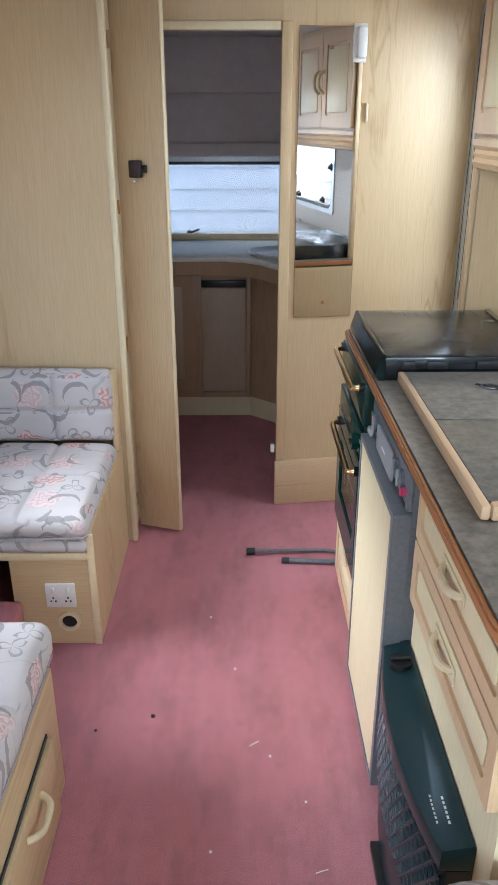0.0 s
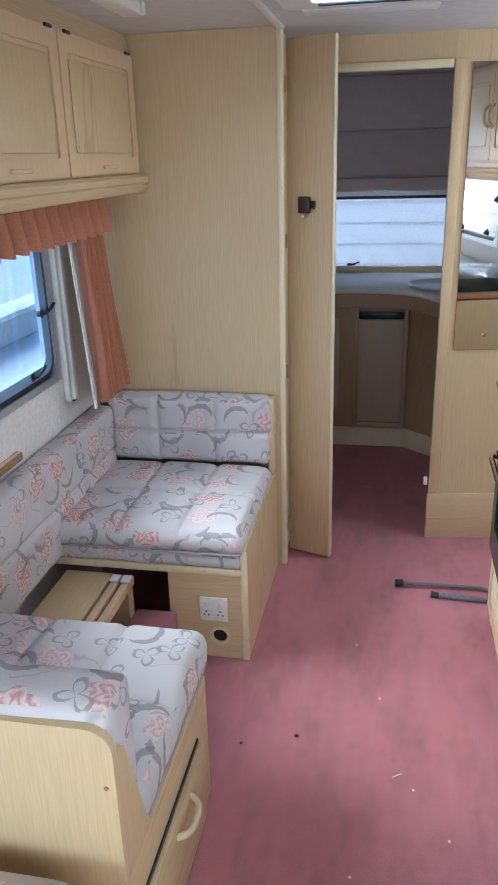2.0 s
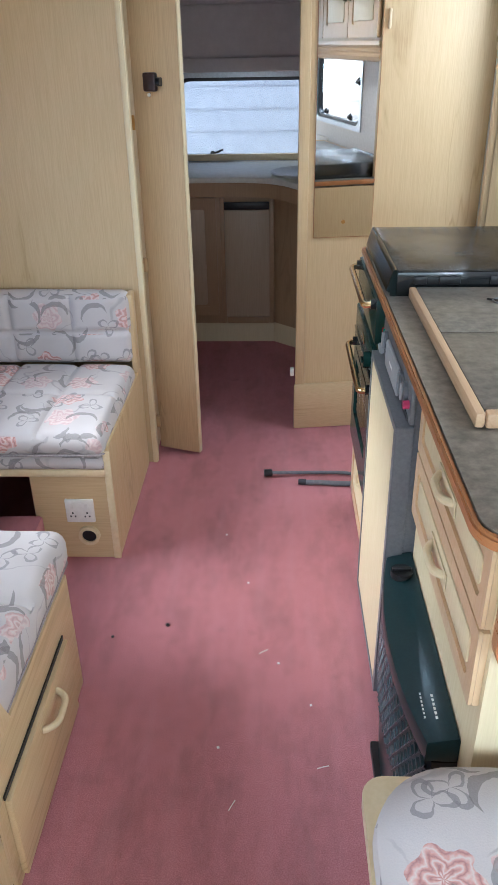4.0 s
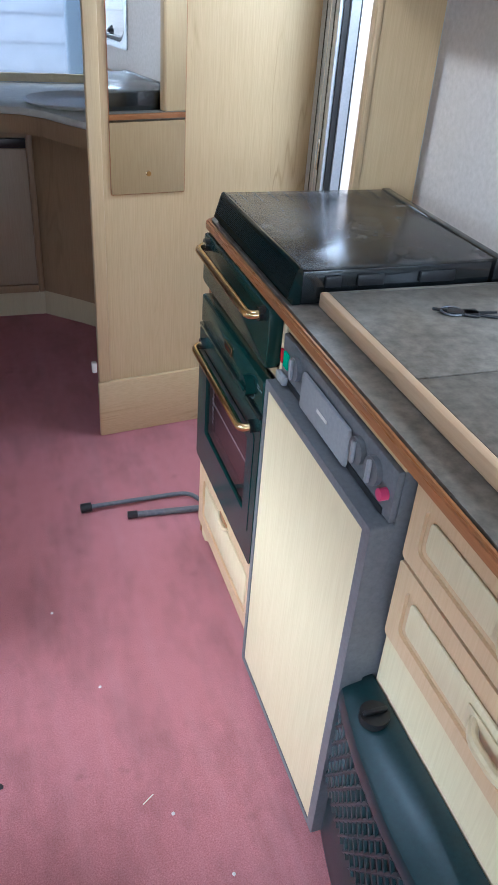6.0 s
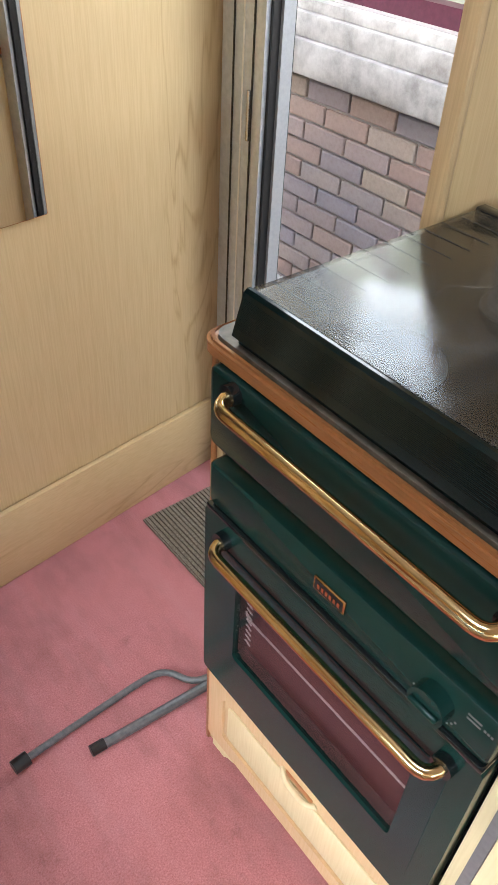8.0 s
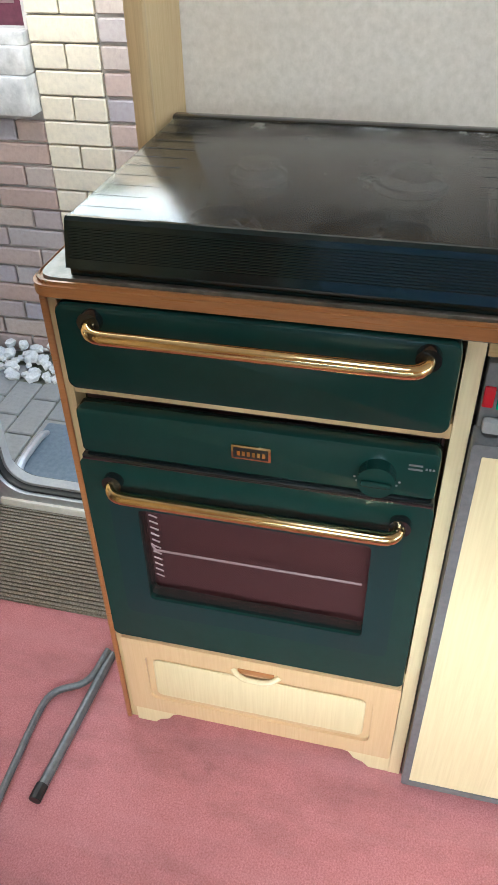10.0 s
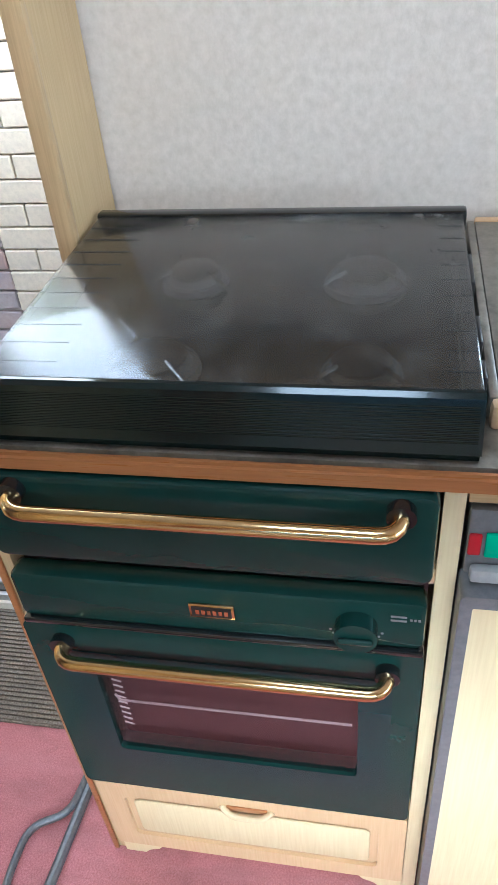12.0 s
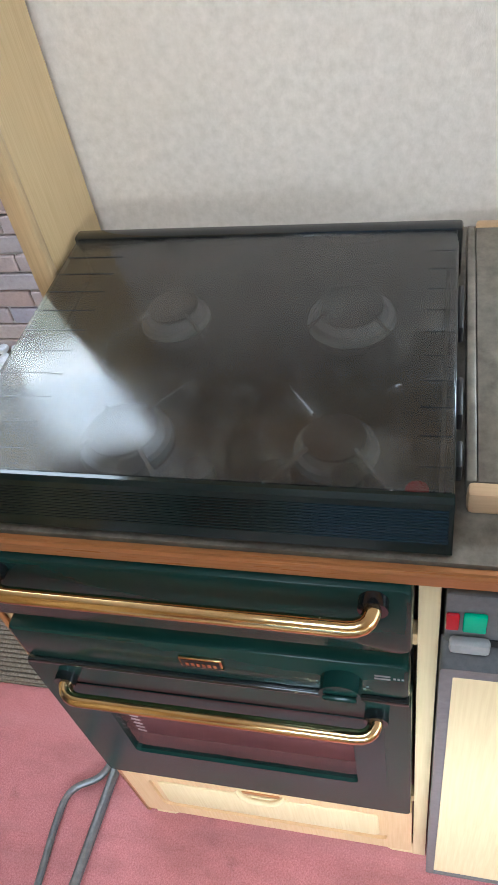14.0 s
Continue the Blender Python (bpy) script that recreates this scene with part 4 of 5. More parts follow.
# hob under its glass lid
hb = thing("gas_hob", (0.58, 2.15, 0.90), "black gas hob with a smoked glass lid closed over it", "hob")
HX0, HX1, HY0, HY1 = 0.391, 0.785, 1.925, 2.385
part("tray", boxes((HX0 + 0.03, HX1 - 0.01, HY0 + 0.012, HY1 - 0.012, 0.8955, 0.918), bevel=0.006), BLACKGLOSS, hb)
bm = bmesh.new()
loop = [(0.386, 0.8955), (0.386, 0.905), (0.376, 0.909), (0.378, 0.916), (0.390, 0.957), (0.3945, 0.9605), (0.3985, 0.9605), (0.400, 0.954), (0.400, 0.8955)]
plate(bm, loop, "y", HY0, HY1)
lf = part("front_rail", bm, HOBGREEN, hb, "dark green front rail of the lid")
bm = bmesh.new()
for q in range(11):
    z = 0.920 + q * 0.003
    x = 0.3785 + (z - 0.916) * 0.293
    tube(bm, [(x, HY0 + 0.004, z), (x, HY1 - 0.004, z)], 0.0012, 6)
sub("grip_ribs", bm, HOBGREEN, lf, "fine ribs of the lid grip")
ld = part("lid_glass", boxes((0.4003, HX1 - 0.016, HY0 + 0.002, HY1 - 0.002, 0.955, 0.960), bevel=0.001), LID, hb, "smoked glass lid with streaks and dust")
ld.visible_shadow = False
# thin black strips imitate brick joints reflected in the lid's two ends
for q in range(10):
    x = 0.425 + q * 0.034
    for y0, y1 in ((HY0 + 0.004, HY0 + 0.030), (HY1 - 0.075, HY1 - 0.004)):
        sub("printed_line", boxes((x, x + 0.0009, y0, y1, 0.9601, 0.9603)), BLACK, ld)
for y0, y1 in ((HY0, HY0 + 0.008), (HY1 - 0.008, HY1)):
    part("side_rail", boxes((0.4005, HX1 - 0.02, y0, y1, 0.8955, 0.9545), bevel=0.002), BLACKGLOSS, hb)
part("hinge_bar", boxes((HX1 - 0.0155, HX1 + 0.004, HY0 - 0.004, HY1 + 0.003, 0.8955, 0.9625), bevel=0.004), BLACKGLOSS, hb)
for x, y, r in ((0.665, 2.235, 0.036), (0.665, 2.035, 0.044), (0.475, 2.235, 0.044), (0.475, 2.03, 0.036)):
    bn = part("burner", tube(bmesh.new(), [(x, y, 0.9185), (x, y, 0.926), (x, y, 0.9265), (x, y, 0.934)], [r + 0.004, r + 0.002, r - 0.004, r * 0.8], 26), DULLSTEEL, hb, "grey gas burner")
    sub("cap", tube(bmesh.new(), [(x, y, 0.9345), (x, y, 0.938), (x, y, 0.940)], [r * 0.8, r * 0.8, r * 0.6], 24), BLACK, bn)
    for k in range(4):
        bm = bmesh.new()
        a = math.pi / 4 + k * math.pi / 2
        c0, s0 = math.cos(a), math.sin(a)
        tube(bm, bent([(x + 0.105 * c0, y + 0.088 * s0, 0.9195), (x + 0.095 * c0, y + 0.08 * s0, 0.944), (x + 0.03 * c0, y + 0.03 * s0, 0.944)], 0.012), 0.0024, 8)
        part("pan_support", bm, STEEL, hb, "bent wire pan support")
bm = bmesh.new()
disc(bm, (0.425, 1.955, 0.9185), 0.010, "z", 0.012, 18)
part("ignition_button", bm, RED, hb, "red ignition button")
for y in (1.955, 2.02, 2.09, 2.155):
    part("control_knob", disc(bmesh.new(), (HX0 + 0.045, y + 0.06, 0.9185), 0.014, "z", 0.014, 18), BLACK, hb)
for x0, x1 in ((0.44, 0.47), (0.50, 0.55), (0.62, 0.69)):
    part("side_clip", boxes((x0, x1, HY0 - 0.006, HY0 - 0.0005, 0.925, 0.945), bevel=0.002), BLACK, hb, "dark clip on the lid's edge")

# upright board beside the entrance
bp = thing("kitchen_divider", (0.79, 2.42, 0.9), "light oak divider board between worktop and entrance", "divider")
part("board", boxes((0.716, XR - 0.0235, 2.394, 2.414, 0.8955, H - 0.001)), OAK, bp)
part("front_edge", boxes((0.700, 0.7155, 2.391, 2.418, 0.8955, H - 0.001), bevel=0.004), OAK_DARK, bp, "darker edge lipping")

# fridge
fr = thing("fridge", (0.62, 1.715, 0.0), "built-in fridge with pale oak door panel and grey surround", "fridge")
F0, F1 = 1.497, 1.929
part("case", boxes((FX, 0.84, F0 + 0.004, F1 - 0.004, 0.02, 0.845)), GREYPLASTIC, fr)
part("top_rail", boxes((FX - 0.005, FX + 0.01, F0 - 0.002, F1, 0.848, 0.866), bevel=0.001), OAK_Y, fr, "pale oak rail under the worktop")
part("plinth", boxes((FX - 0.004, FX - 0.0005, F0, F1, 0.0, 0.03)), BLACK, fr)
fd = part("door", ring(bmesh.new(), rounded(F0, F1, 0.03, 0.758, 0.006, 3), rounded(F0 + 0.022, F1 - 0.012, 0.042, 0.742, 0.002, 3), "x", FX - 0.038, FX - 0.001), GREYPLASTIC, fr, "grey door surround")
sub("panel", boxes((FX - 0.0355, FX - 0.004, F0 + 0.0225, F1 - 0.0125, 0.0425, 0.7415)), OAK_PALE, fd, "pale oak-print door panel")
pn = part("control_panel", boxes((FX - 0.012, FX - 0.0005, F0 + 0.002, F1 - 0.002, 0.762, 0.846), bevel=0.003), GREYPLASTIC, fr, "grey control panel")
sub("handle", boxes((FX - 0.022, FX - 0.0125, 1.63, 1.815, 0.764, 0.83), bevel=0.006), LIGHTGREY, pn, "light grey door pull")
sub("marking", boxes((FX - 0.0228, FX - 0.0221, 1.70, 1.74, 0.797, 0.803)), WHITEP, pn)
# the recess is not cut in; its shade is a flat black strip
sub("recess", boxes((FX - 0.0135, FX - 0.0121, 1.52, 1.91, 0.7625, 0.7735)), BLACK, pn)
for y in (1.555, 1.605, 1.855):
    q = sub("knob", disc(bmesh.new(), (FX - 0.0125, y, 0.812), 0.021, "x", -0.008, 26), GREYPLASTIC, pn, "clear-rimmed grey control knob")
    sub("knob_grip", boxes((FX - 0.027, FX - 0.0207, y - 0.004, y + 0.004, 0.794, 0.83), bevel=0.002), LIGHTGREY, pn)
sub("switch", boxes((FX - 0.017, FX - 0.0122, 1.914, 1.926, 0.792, 0.818), bevel=0.002), RED, pn, "red rocker switch")
sub("switch", boxes((FX - 0.017, FX - 0.0122, 1.890, 1.911, 0.790, 0.820), bevel=0.002), GREENSW, pn, "green rocker switch")
sub("button", disc(bmesh.new(), (FX - 0.0125, 1.517, 0.80), 0.009, "x", -0.012, 18), PINKSW, pn, "pink igniter button")
part("latch", boxes((FX - 0.025, FX - 0.013, 1.885, 1.922, 0.7625, 0.780), bevel=0.004), LIGHTGREY, fr, "grey door latch")

# drawer unit
du = thing("drawer_cabinet", (0.63, 1.21, 0.0), "light oak kitchen cabinet with two panelled drawers", "cabinet")
DX = 0.412
part("body", boxes((DX, XR - 0.002, 0.94, F0 - 0.004, 0.0, 0.867)), OAK_PALE, du)
for z0, z1 in ((0.722, 0.856), (0.575, 0.716)):
    dr = panel_front(du, "x", DX - 0.0005, -1, 0.952, 1.478, z0, z1, rail=0.03, name="drawer")
    zm = (z0 + z1) / 2
    sub("handle", tube(bmesh.new(), bent([(DX - 0.014, 1.265, zm + 0.004), (DX - 0.034, 1.25, zm), (DX - 0.034, 1.18, zm), (DX - 0.014, 1.165, zm + 0.004)], 0.022), 0.0075, 10), CREAMP, dr, "cream bow handle")
    sub("handle_plate", boxes((DX - 0.019, DX - 0.0162, 1.15, 1.28, zm - 0.016, zm + 0.016), bevel=0.001), CREAMP, dr)
fl = thing("worktop_flap", (0.63, 0.92, 0.66), "folded-down blue-grey worktop flap with a wooden edge", "worktop flap")
part("board", plate(bmesh.new(), rounded(FX + 0.032, 0.82, 0.692, 0.858, (0.03, 0.03, 0, 0)), "y", 0.916, 0.934), FLAPTOP, fl)
part("edge", ring(bmesh.new(), rounded(FX + 0.018, 0.834, 0.678, 0.862, (0.04, 0.04, 0.001, 0.001)), rounded(FX + 0.0315, 0.8205, 0.6915, 0.8585, (0.03, 0.03, 0.001, 0.001)), "y", 0.914, 0.936), EDGE, fl, "brown wooden edge")
part("hinge", boxes((0.45, 0.80, 0.918, 0.932, 0.8625, 0.8675)), BRASS, fl)

# gas heater in front of the drawer unit
ht = thing("gas_heater", (0.38, 1.25, 0.0), "dark green gas heater with a perforated curved front", "heater")
hx = DX - 0.002


def bow(y):
    return 0.364 - 0.032 * (1 - ((y - 1.255) / 0.255) ** 2)


ys = [1.0 + 0.51 * q / 24 for q in range(25)]
low = [(bow(y) + 0.012, y) for y in ys] + [(hx, 1.51), (hx, 1.0)]
part("lower_case", plate(bmesh.new(), low, "z", 0.02, 0.20, bevel=0.004), HEATGREEN, ht)
bm = bmesh.new()
rows = [[bm.verts.new((bow(y) + 0.006, y, z)) for y in ys] for z in (0.2005, 0.395)]
for q in range(24):
    bm.faces.new((rows[0][q], rows[0][q + 1], rows[1][q + 1], rows[1][q]))
g = bmesh.ops.extrude_face_region(bm, geom=list(bm.faces))["geom"]
for q in g:
    if isinstance(q, bmesh.types.BMVert):
        q.co.x += 0.05
part("inner_case", bm, BLACK, ht, "black inside behind the grille")
bm = bmesh.new()
for k in range(-7, 27):
    for s in (1, -1):
        pts = []
        for q in range(15):
            z = 0.203 + 0.19 * q / 14
            y = 1.0 + 0.026 * k + s * (z - 0.3) * 0.6
            if 1.003 < y < 1.507:
                pts.append((bow(y), y, z))
        if len(pts) > 2:
            tube(bm, pts, 0.0042, 5, False)
part("grille", bm, HEATGREEN, ht, "diamond mesh grille")
bm = bmesh.new()
top = [(bow(y) - 0.006, y) for y in ys] + [(hx + 0.001, 1.512), (hx + 0.001, 0.998)]
plate(bm, top, "z", 0.395, 0.425, bevel=0.006)
for q in bm.verts:
    if q.co.z > 0.41:
        q.co.z += 0.028 * (q.co.x - 0.30) / 0.11
cp = part("top_cover", bm, HEATGREEN, ht)
kn = part("knob", disc(bmesh.new(), (0.378, 1.43, 0.442), 0.023, "z", 0.014, 26), BLACK, ht, "black control knob")
sub("knob_grip", boxes((0.358, 0.398, 1.426, 1.434, 0.4565, 0.465), bevel=0.003), BLACK, kn)
bm = bmesh.new()
for q in range(6):
    box(bm, 0.380, 0.390, 1.045 + q * 0.0095, 1.051 + q * 0.0095, 0.4435, 0.4463)
for q in range(7):
    box(bm, 0.362, 0.369, 1.05 + q * 0.0085, 1.055 + q * 0.0085, 0.4385, 0.4415)
part("lettering", bm, WHITEP, ht, "white bars of lettering")
part("base", boxes((0.330, hx, 1.02, 1.36, 0.001, 0.022), bevel=0.004), BLACK, ht, "black floor plate")

# wall cupboards over the kitchen
oc = thing("kitchen_wall_cupboard", (0.78, 1.65, 1.35), "oak wall cupboard with raised panel doors over the kitchen", "cupboard")
part("body", boxes((0.70, XR - 0.001, 0.92, 2.405, 1.43, H - 0.001)), OAK, oc)
prof = [(XR - 0.002, 1.352), (0.715, 1.352), (0.70, 1.358), (0.693, 1.372), (0.700, 1.384), (0.694, 1.394), (0.70, 1.404), (0.69, 1.415), (0.69, 1.43), (XR - 0.002, 1.43)]
part("cornice", plate(bmesh.new(), prof, "y", 0.92, 2.405), OAK_DOOR, oc, "moulded bottom cornice")
for q, (y0, y1) in enumerate(((2.03, 2.395), (1.66, 2.024), (1.29, 1.654), (0.93, 1.284))):
    dr = panel_front(oc, "x", 0.6995, -1, y0, y1, 1.445, 1.835, rail=0.05)
    yh = y0 + 0.025 if q % 2 == 0 else y1 - 0.025
    sub("handle", tube(bmesh.new(), bent([(0.684, yh, 1.68), (0.655, yh, 1.67), (0.655, yh, 1.60), (0.684, yh, 1.59)], 0.025), 0.0075, 10), CREAMP, dr, "bow handle")

# wall cupboards over the dinette
lc = thing("dinette_wall_cupboard", (-0.92, 1.65, 1.38), "honey oak wall cupboard with raised panel doors over the dinette", "cupboard")
part("body", boxes((XL + 0.001, -0.83, 0.35, 2.688, 1.445, 1.80)), OAK, lc)
bm = bmesh.new()
plate(bm, [(XL + 0.001, 1.8005), (-0.832, 1.8005), (-0.85, H - 0.001), (XL + 0.001, H - 0.001)], "y", 0.35, 2.688)
part("top_filler", bm, OAK_Y, lc, "sloping oak filler under the ceiling")
prof = [(XL + 0.001, 1.385), (-0.83, 1.385), (-0.812, 1.39), (-0.805, 1.403), (-0.81, 1.414), (-0.802, 1.42), (-0.802, 1.436), (-0.812, 1.4445), (XL + 0.001, 1.4445)]
part("cornice", plate(bmesh.new(), prof, "y", 0.35, 2.688), OAK_Y, lc, "moulded bottom cornice")
for y0, y1 in ((2.085, 2.64), (1.52, 2.075), (0.955, 1.51), (0.39, 0.945)):
    dr = panel_front(lc, "x", -0.8295, 1, y0, y1, 1.452, 1.792, rail=0.045, panel_mat=OAK)
    ym = (y0 + y1) / 2
    sub("handle", boxes((-0.8135, -0.805, ym - 0.05, ym + 0.05, 1.466, 1.476), bevel=0.003), OAK_DOOR, dr, "wooden finger pull")
    for y in (y0 + 0.05, y1 - 0.05):
        sub("hinge", boxes((-0.8135, -0.808, y - 0.02, y + 0.02, 1.789, 1.797), bevel=0.001), BLACK, dr, "dark hinge")

# ---- dinette ----
SX = -0.38
s1 = thing("rear_dinette_bench", (-0.7, 2.38, 0.0), "light oak dinette bench base by the wardrobe", "bench")
part("side_panel", plate(bmesh.new(), rounded(2.076, 2.68, 0.0, 0.40, (0, 0, 0, 0.02)), "x", SX - 0.016, SX), OAK, s1)
part("side_edge", boxes((SX - 0.019, SX + 0.003, 2.068, 2.0755, 0.0, 0.385), bevel=0.003), CREAMP, s1, "pale edge lipping")
part("front_panel", boxes((XL + 0.42, SX - 0.0165, 2.076, 2.09, 0.0, 0.30)), OAK_X, s1)
part("front_lip", boxes((XL + 0.01, SX - 0.0165, 2.066, 2.09, 0.3005, 0.325), bevel=0.004), CREAMP, s1, "pale front lip")
part("seat_board", boxes((XL + 0.002, SX - 0.0165, 2.091, 2.686, 0.305, 0.322)), OAK_X, s1)
part("back_frame", boxes((SX - 0.02, SX + 0.0, 2.62, 2.681, 0.4005, 0.69), bevel=0.006), OAK, s1)
so = thing("wall_socket", (-0.487, 2.075, 0.13), "white double mains socket on the bench front", "socket")
fp = part("face_plate", boxes((-0.532, -0.444, 2.066, 2.0755, 0.138, 0.220), bevel=0.003), WHITEP, so)
for x in (-0.51, -0.466):
    for dx, dz in ((0, 0.012), (-0.007, 0), (0.007, 0)):
        sub("slot", boxes((x + dx - 0.0022, x + dx + 0.0022, 2.0650, 2.0658, 0.158 + dz, 0.164 + dz)), BLACK, fp)
    sub("switch", boxes((x - 0.005, x + 0.005, 2.062, 2.0658, 0.19, 0.208), bevel=0.001), WHITEP, fp)
ro = thing("round_outlet", (-0.469, 2.075, 0.055), "round cream socket outlet with a dark middle", "socket")
part("rim", ring(bmesh.new(), rounded(-0.502, -0.436, 0.055, 0.121, 0.0329, 8), rounded(-0.492, -0.446, 0.065, 0.111, 0.0229, 8), "y", 2.0755, 2.062), CREAMP, ro)
part("cup", plate(bmesh.new(), rounded(-0.4915, -0.4465, 0.0655, 0.1105, 0.0224, 8), "y", 2.0755, 2.070), BLACK, ro)

def cushion(name, label, piping, *args, **kw):
    t = thing(name, ((args[0] + args[1]) / 2, (args[2] + args[3]) / 2, args[4]), label, "cushion")
    part("cover", pillow(*args, **kw), FABRIC, t)
    for path in piping:
        part("piping", tube(bmesh.new(), path, 0.0035, 6), PIPING, t, "grey mauve piping")
    return t


def edge_path(x0, x1, y0, y1, z, r=0.03):
    return [(x, y, z) for x, y in rounded(x0, x1, y0, y1, r, 5) + rounded(x0, x1, y0, y1, r, 5)[:1]]


cushion("bench_cushion", "quilted floral seat cushion on the rear dinette bench", [], -1.0, SX - 0.012, 2.06, 2.60, 0.323, 0.372, r=0.022, puff=0.004)
cushion("bench_cushion", "plump quilted floral seat cushion with faded roses", [edge_path(-1.0, SX - 0.008, 2.055, 2.61, 0.381)], -1.0, SX - 0.005, 2.05, 2.615, 0.372, 0.445, r=0.034, puff=0.016, lines=((0.35, 0.68), (0.5,)))
cushion("back_cushion", "quilted floral backrest cushion against the wardrobe", [], -1.0, SX - 0.006, 2.605, 2.682, 0.44, 0.70, axis="y", r=0.034, puff=0.014, lines=((0.32, 0.66), (0.48,)))
cushion("side_cushion", "long floral backrest cushion along the window wall", [], XL + 0.004, -0.965, 1.05, 2.60, 0.325, 0.66, axis="x", r=0.02, puff=0.006, lines=((0.2, 0.4, 0.6, 0.8), (0.5,)))

s2 = thing("front_dinette_bench", (-0.7, 1.3, 0.0), "light oak dinette bench with a cupboard door and high end board", "bench")
part("side_panel", boxes((SX - 0.016, SX, 0.988, 1.548, 0.0, 0.345), bevel=0.002), OAK_Y, s2)
part("front_panel", boxes((XL + 0.004, SX - 0.0165, 1.532, 1.548, 0.0, 0.345)), OAK_X, s2)
part("seat_board", boxes((XL + 0.002, SX - 0.0165, 1.03, 1.531, 0.325, 0.343)), OAK_X, s2)
eb = part("end_board", plate(bmesh.new(), rounded(XL + 0.002, SX + 0.004, 0.0, 0.672, (0, 0, 0.045, 0)), "y", 0.985, 1.002, bevel=0.003), OAK, s2)
sub("screw", disc(bmesh.new(), (SX - 0.012, 0.985, 0.56), 0.004, "y", -0.002, 10), EDGE, eb)
bm = bmesh.new()
f = [bm.verts.new((SX - 0.014, y, z)) for y, z in ((1.0025, 0.3455), (1.125, 0.3455), (1.105, 0.39), (1.062, 0.52), (1.036, 0.60), (1.022, 0.615), (1.0025, 0.60))]
g = bmesh.ops.extrude_face_region(bm, geom=[bm.faces.new(f)])["geom"]
for q in g:
    if isinstance(q, bmesh.types.BMVert):
        q.co.x += 0.016
part("arm_wing", bm, OAK, s2, "sloping wing of the end board")
dr = part("door", boxes((SX + 0.0005, SX + 0.015, 1.03, 1.45, 0.02, 0.235), bevel=0.003), OAK_Y, s2)
# no opening here: a black strip gives the gap its shade
sub("gap", boxes((SX + 0.0006, SX + 0.004, 1.03, 1.45, 0.2355, 0.246)), BLACK, dr, "black strip in place of the shade in the gap above the door")
sub("handle", tube(bmesh.new(), bent([(SX + 0.014, 1.33, 0.20), (SX + 0.042, 1.315, 0.198), (SX + 0.042, 1.235, 0.198), (SX + 0.014, 1.22, 0.20)], 0.024), 0.0075, 10), CREAMP, dr, "cream bow handle")
cushion("bench_cushion", "quilted floral seat cushion on the front dinette bench", [edge_path(-0.96, SX - 0.004, 1.06, 1.60, 0.356)], -0.965, SX + 0.002, 1.055, 1.605, 0.345, 0.442, r=0.034, puff=0.014, lines=((0.33, 0.66), (0.5,)))
cushion("back_cushion", "floral backrest cushion leaning on the end board", [], -1.0, SX - 0.002, 1.004, 1.105, 0.43, 0.70, axis="y", r=0.02, puff=0.01, lines=((0.33, 0.66), (0.5,)))

tb = thing("stored_table", (-0.85, 1.8, 0.2), "folded oak table top stored between the dinette benches", "table")
bm = boxes((-0.955, -0.80, 1.552, 2.06, 0.27, 0.288), bevel=0.003)
part("top", bm, OAK_Y, tb)
for x in (-0.79, -0.755):
    lg = part("rail", boxes((x, x + 0.024, 1.552, 2.05, 0.262, 0.29), bevel=0.003), OAK_DOOR, tb)
    sub("bracket", boxes((x - 0.002, x + 0.026, 2.0, 2.035, 0.291, 0.30), bevel=0.002), WHITEP, lg, "white plastic bracket")
for y in (1.56, 2.0):
    part("support", boxes((-0.955, -0.735, y, y + 0.04, 0.001, 0.261)), OAK, tb)
structure("floor_step", boxes((-0.735, -0.60, 1.61, 2.06, 0.001, 0.17), bevel=0.012), CARPET, "carpeted step between the benches", "floor step")

rl = thing("table_rail", (-1.03, 1.75, 0.69), "brass-coloured table rail on the window wall", "rail")
part("channel", boxes((XL + 0.001, XL + 0.022, 1.45, 2.02, 0.675, 0.70), bevel=0.003), BRASS, rl)

# curtain and pelmet
ct = thing("curtain", (-0.96, 2.45, 0.74), "terracotta curtain gathered beside the dinette window", "curtain")


def cloth(y0, y1, z0, z1, x, folds, depth, flare=0.0, rows=14):
    bm, cols = bmesh.new(), folds * 10
    grid = []
    for j in range(rows + 1):
        v = j / rows
        row = []
        for i in range(cols + 1):
            u = i / cols
            a = depth * (0.7 + 0.5 * noise.noise((u * 4, v * 1.5, 3))) * math.sin(u * folds * 2 * math.pi + 0.6 * math.sin(v * 2 + u * 5))
            row.append(bm.verts.new((x + a + flare * (1 - v), y0 + (y1 - y0) * (0.5 + (u - 0.5) * (1 - 0.18 * v)) + 0.03 * (1 - v), z0 + (z1 - z0) * v + 0.006 * math.sin(u * folds * 6.28))))
        grid.append(row)
    for a, b in zip(grid, grid[1:]):
        for i in range(cols):
            bm.faces.new((a[i], a[i + 1], b[i + 1], b[i]))
    g = bmesh.ops.extrude_face_region(bm, geom=list(bm.faces))["geom"]
    for q in g:
        if isinstance(q, bmesh.types.BMVert):
            q.co.x -= 0.003
    return bm


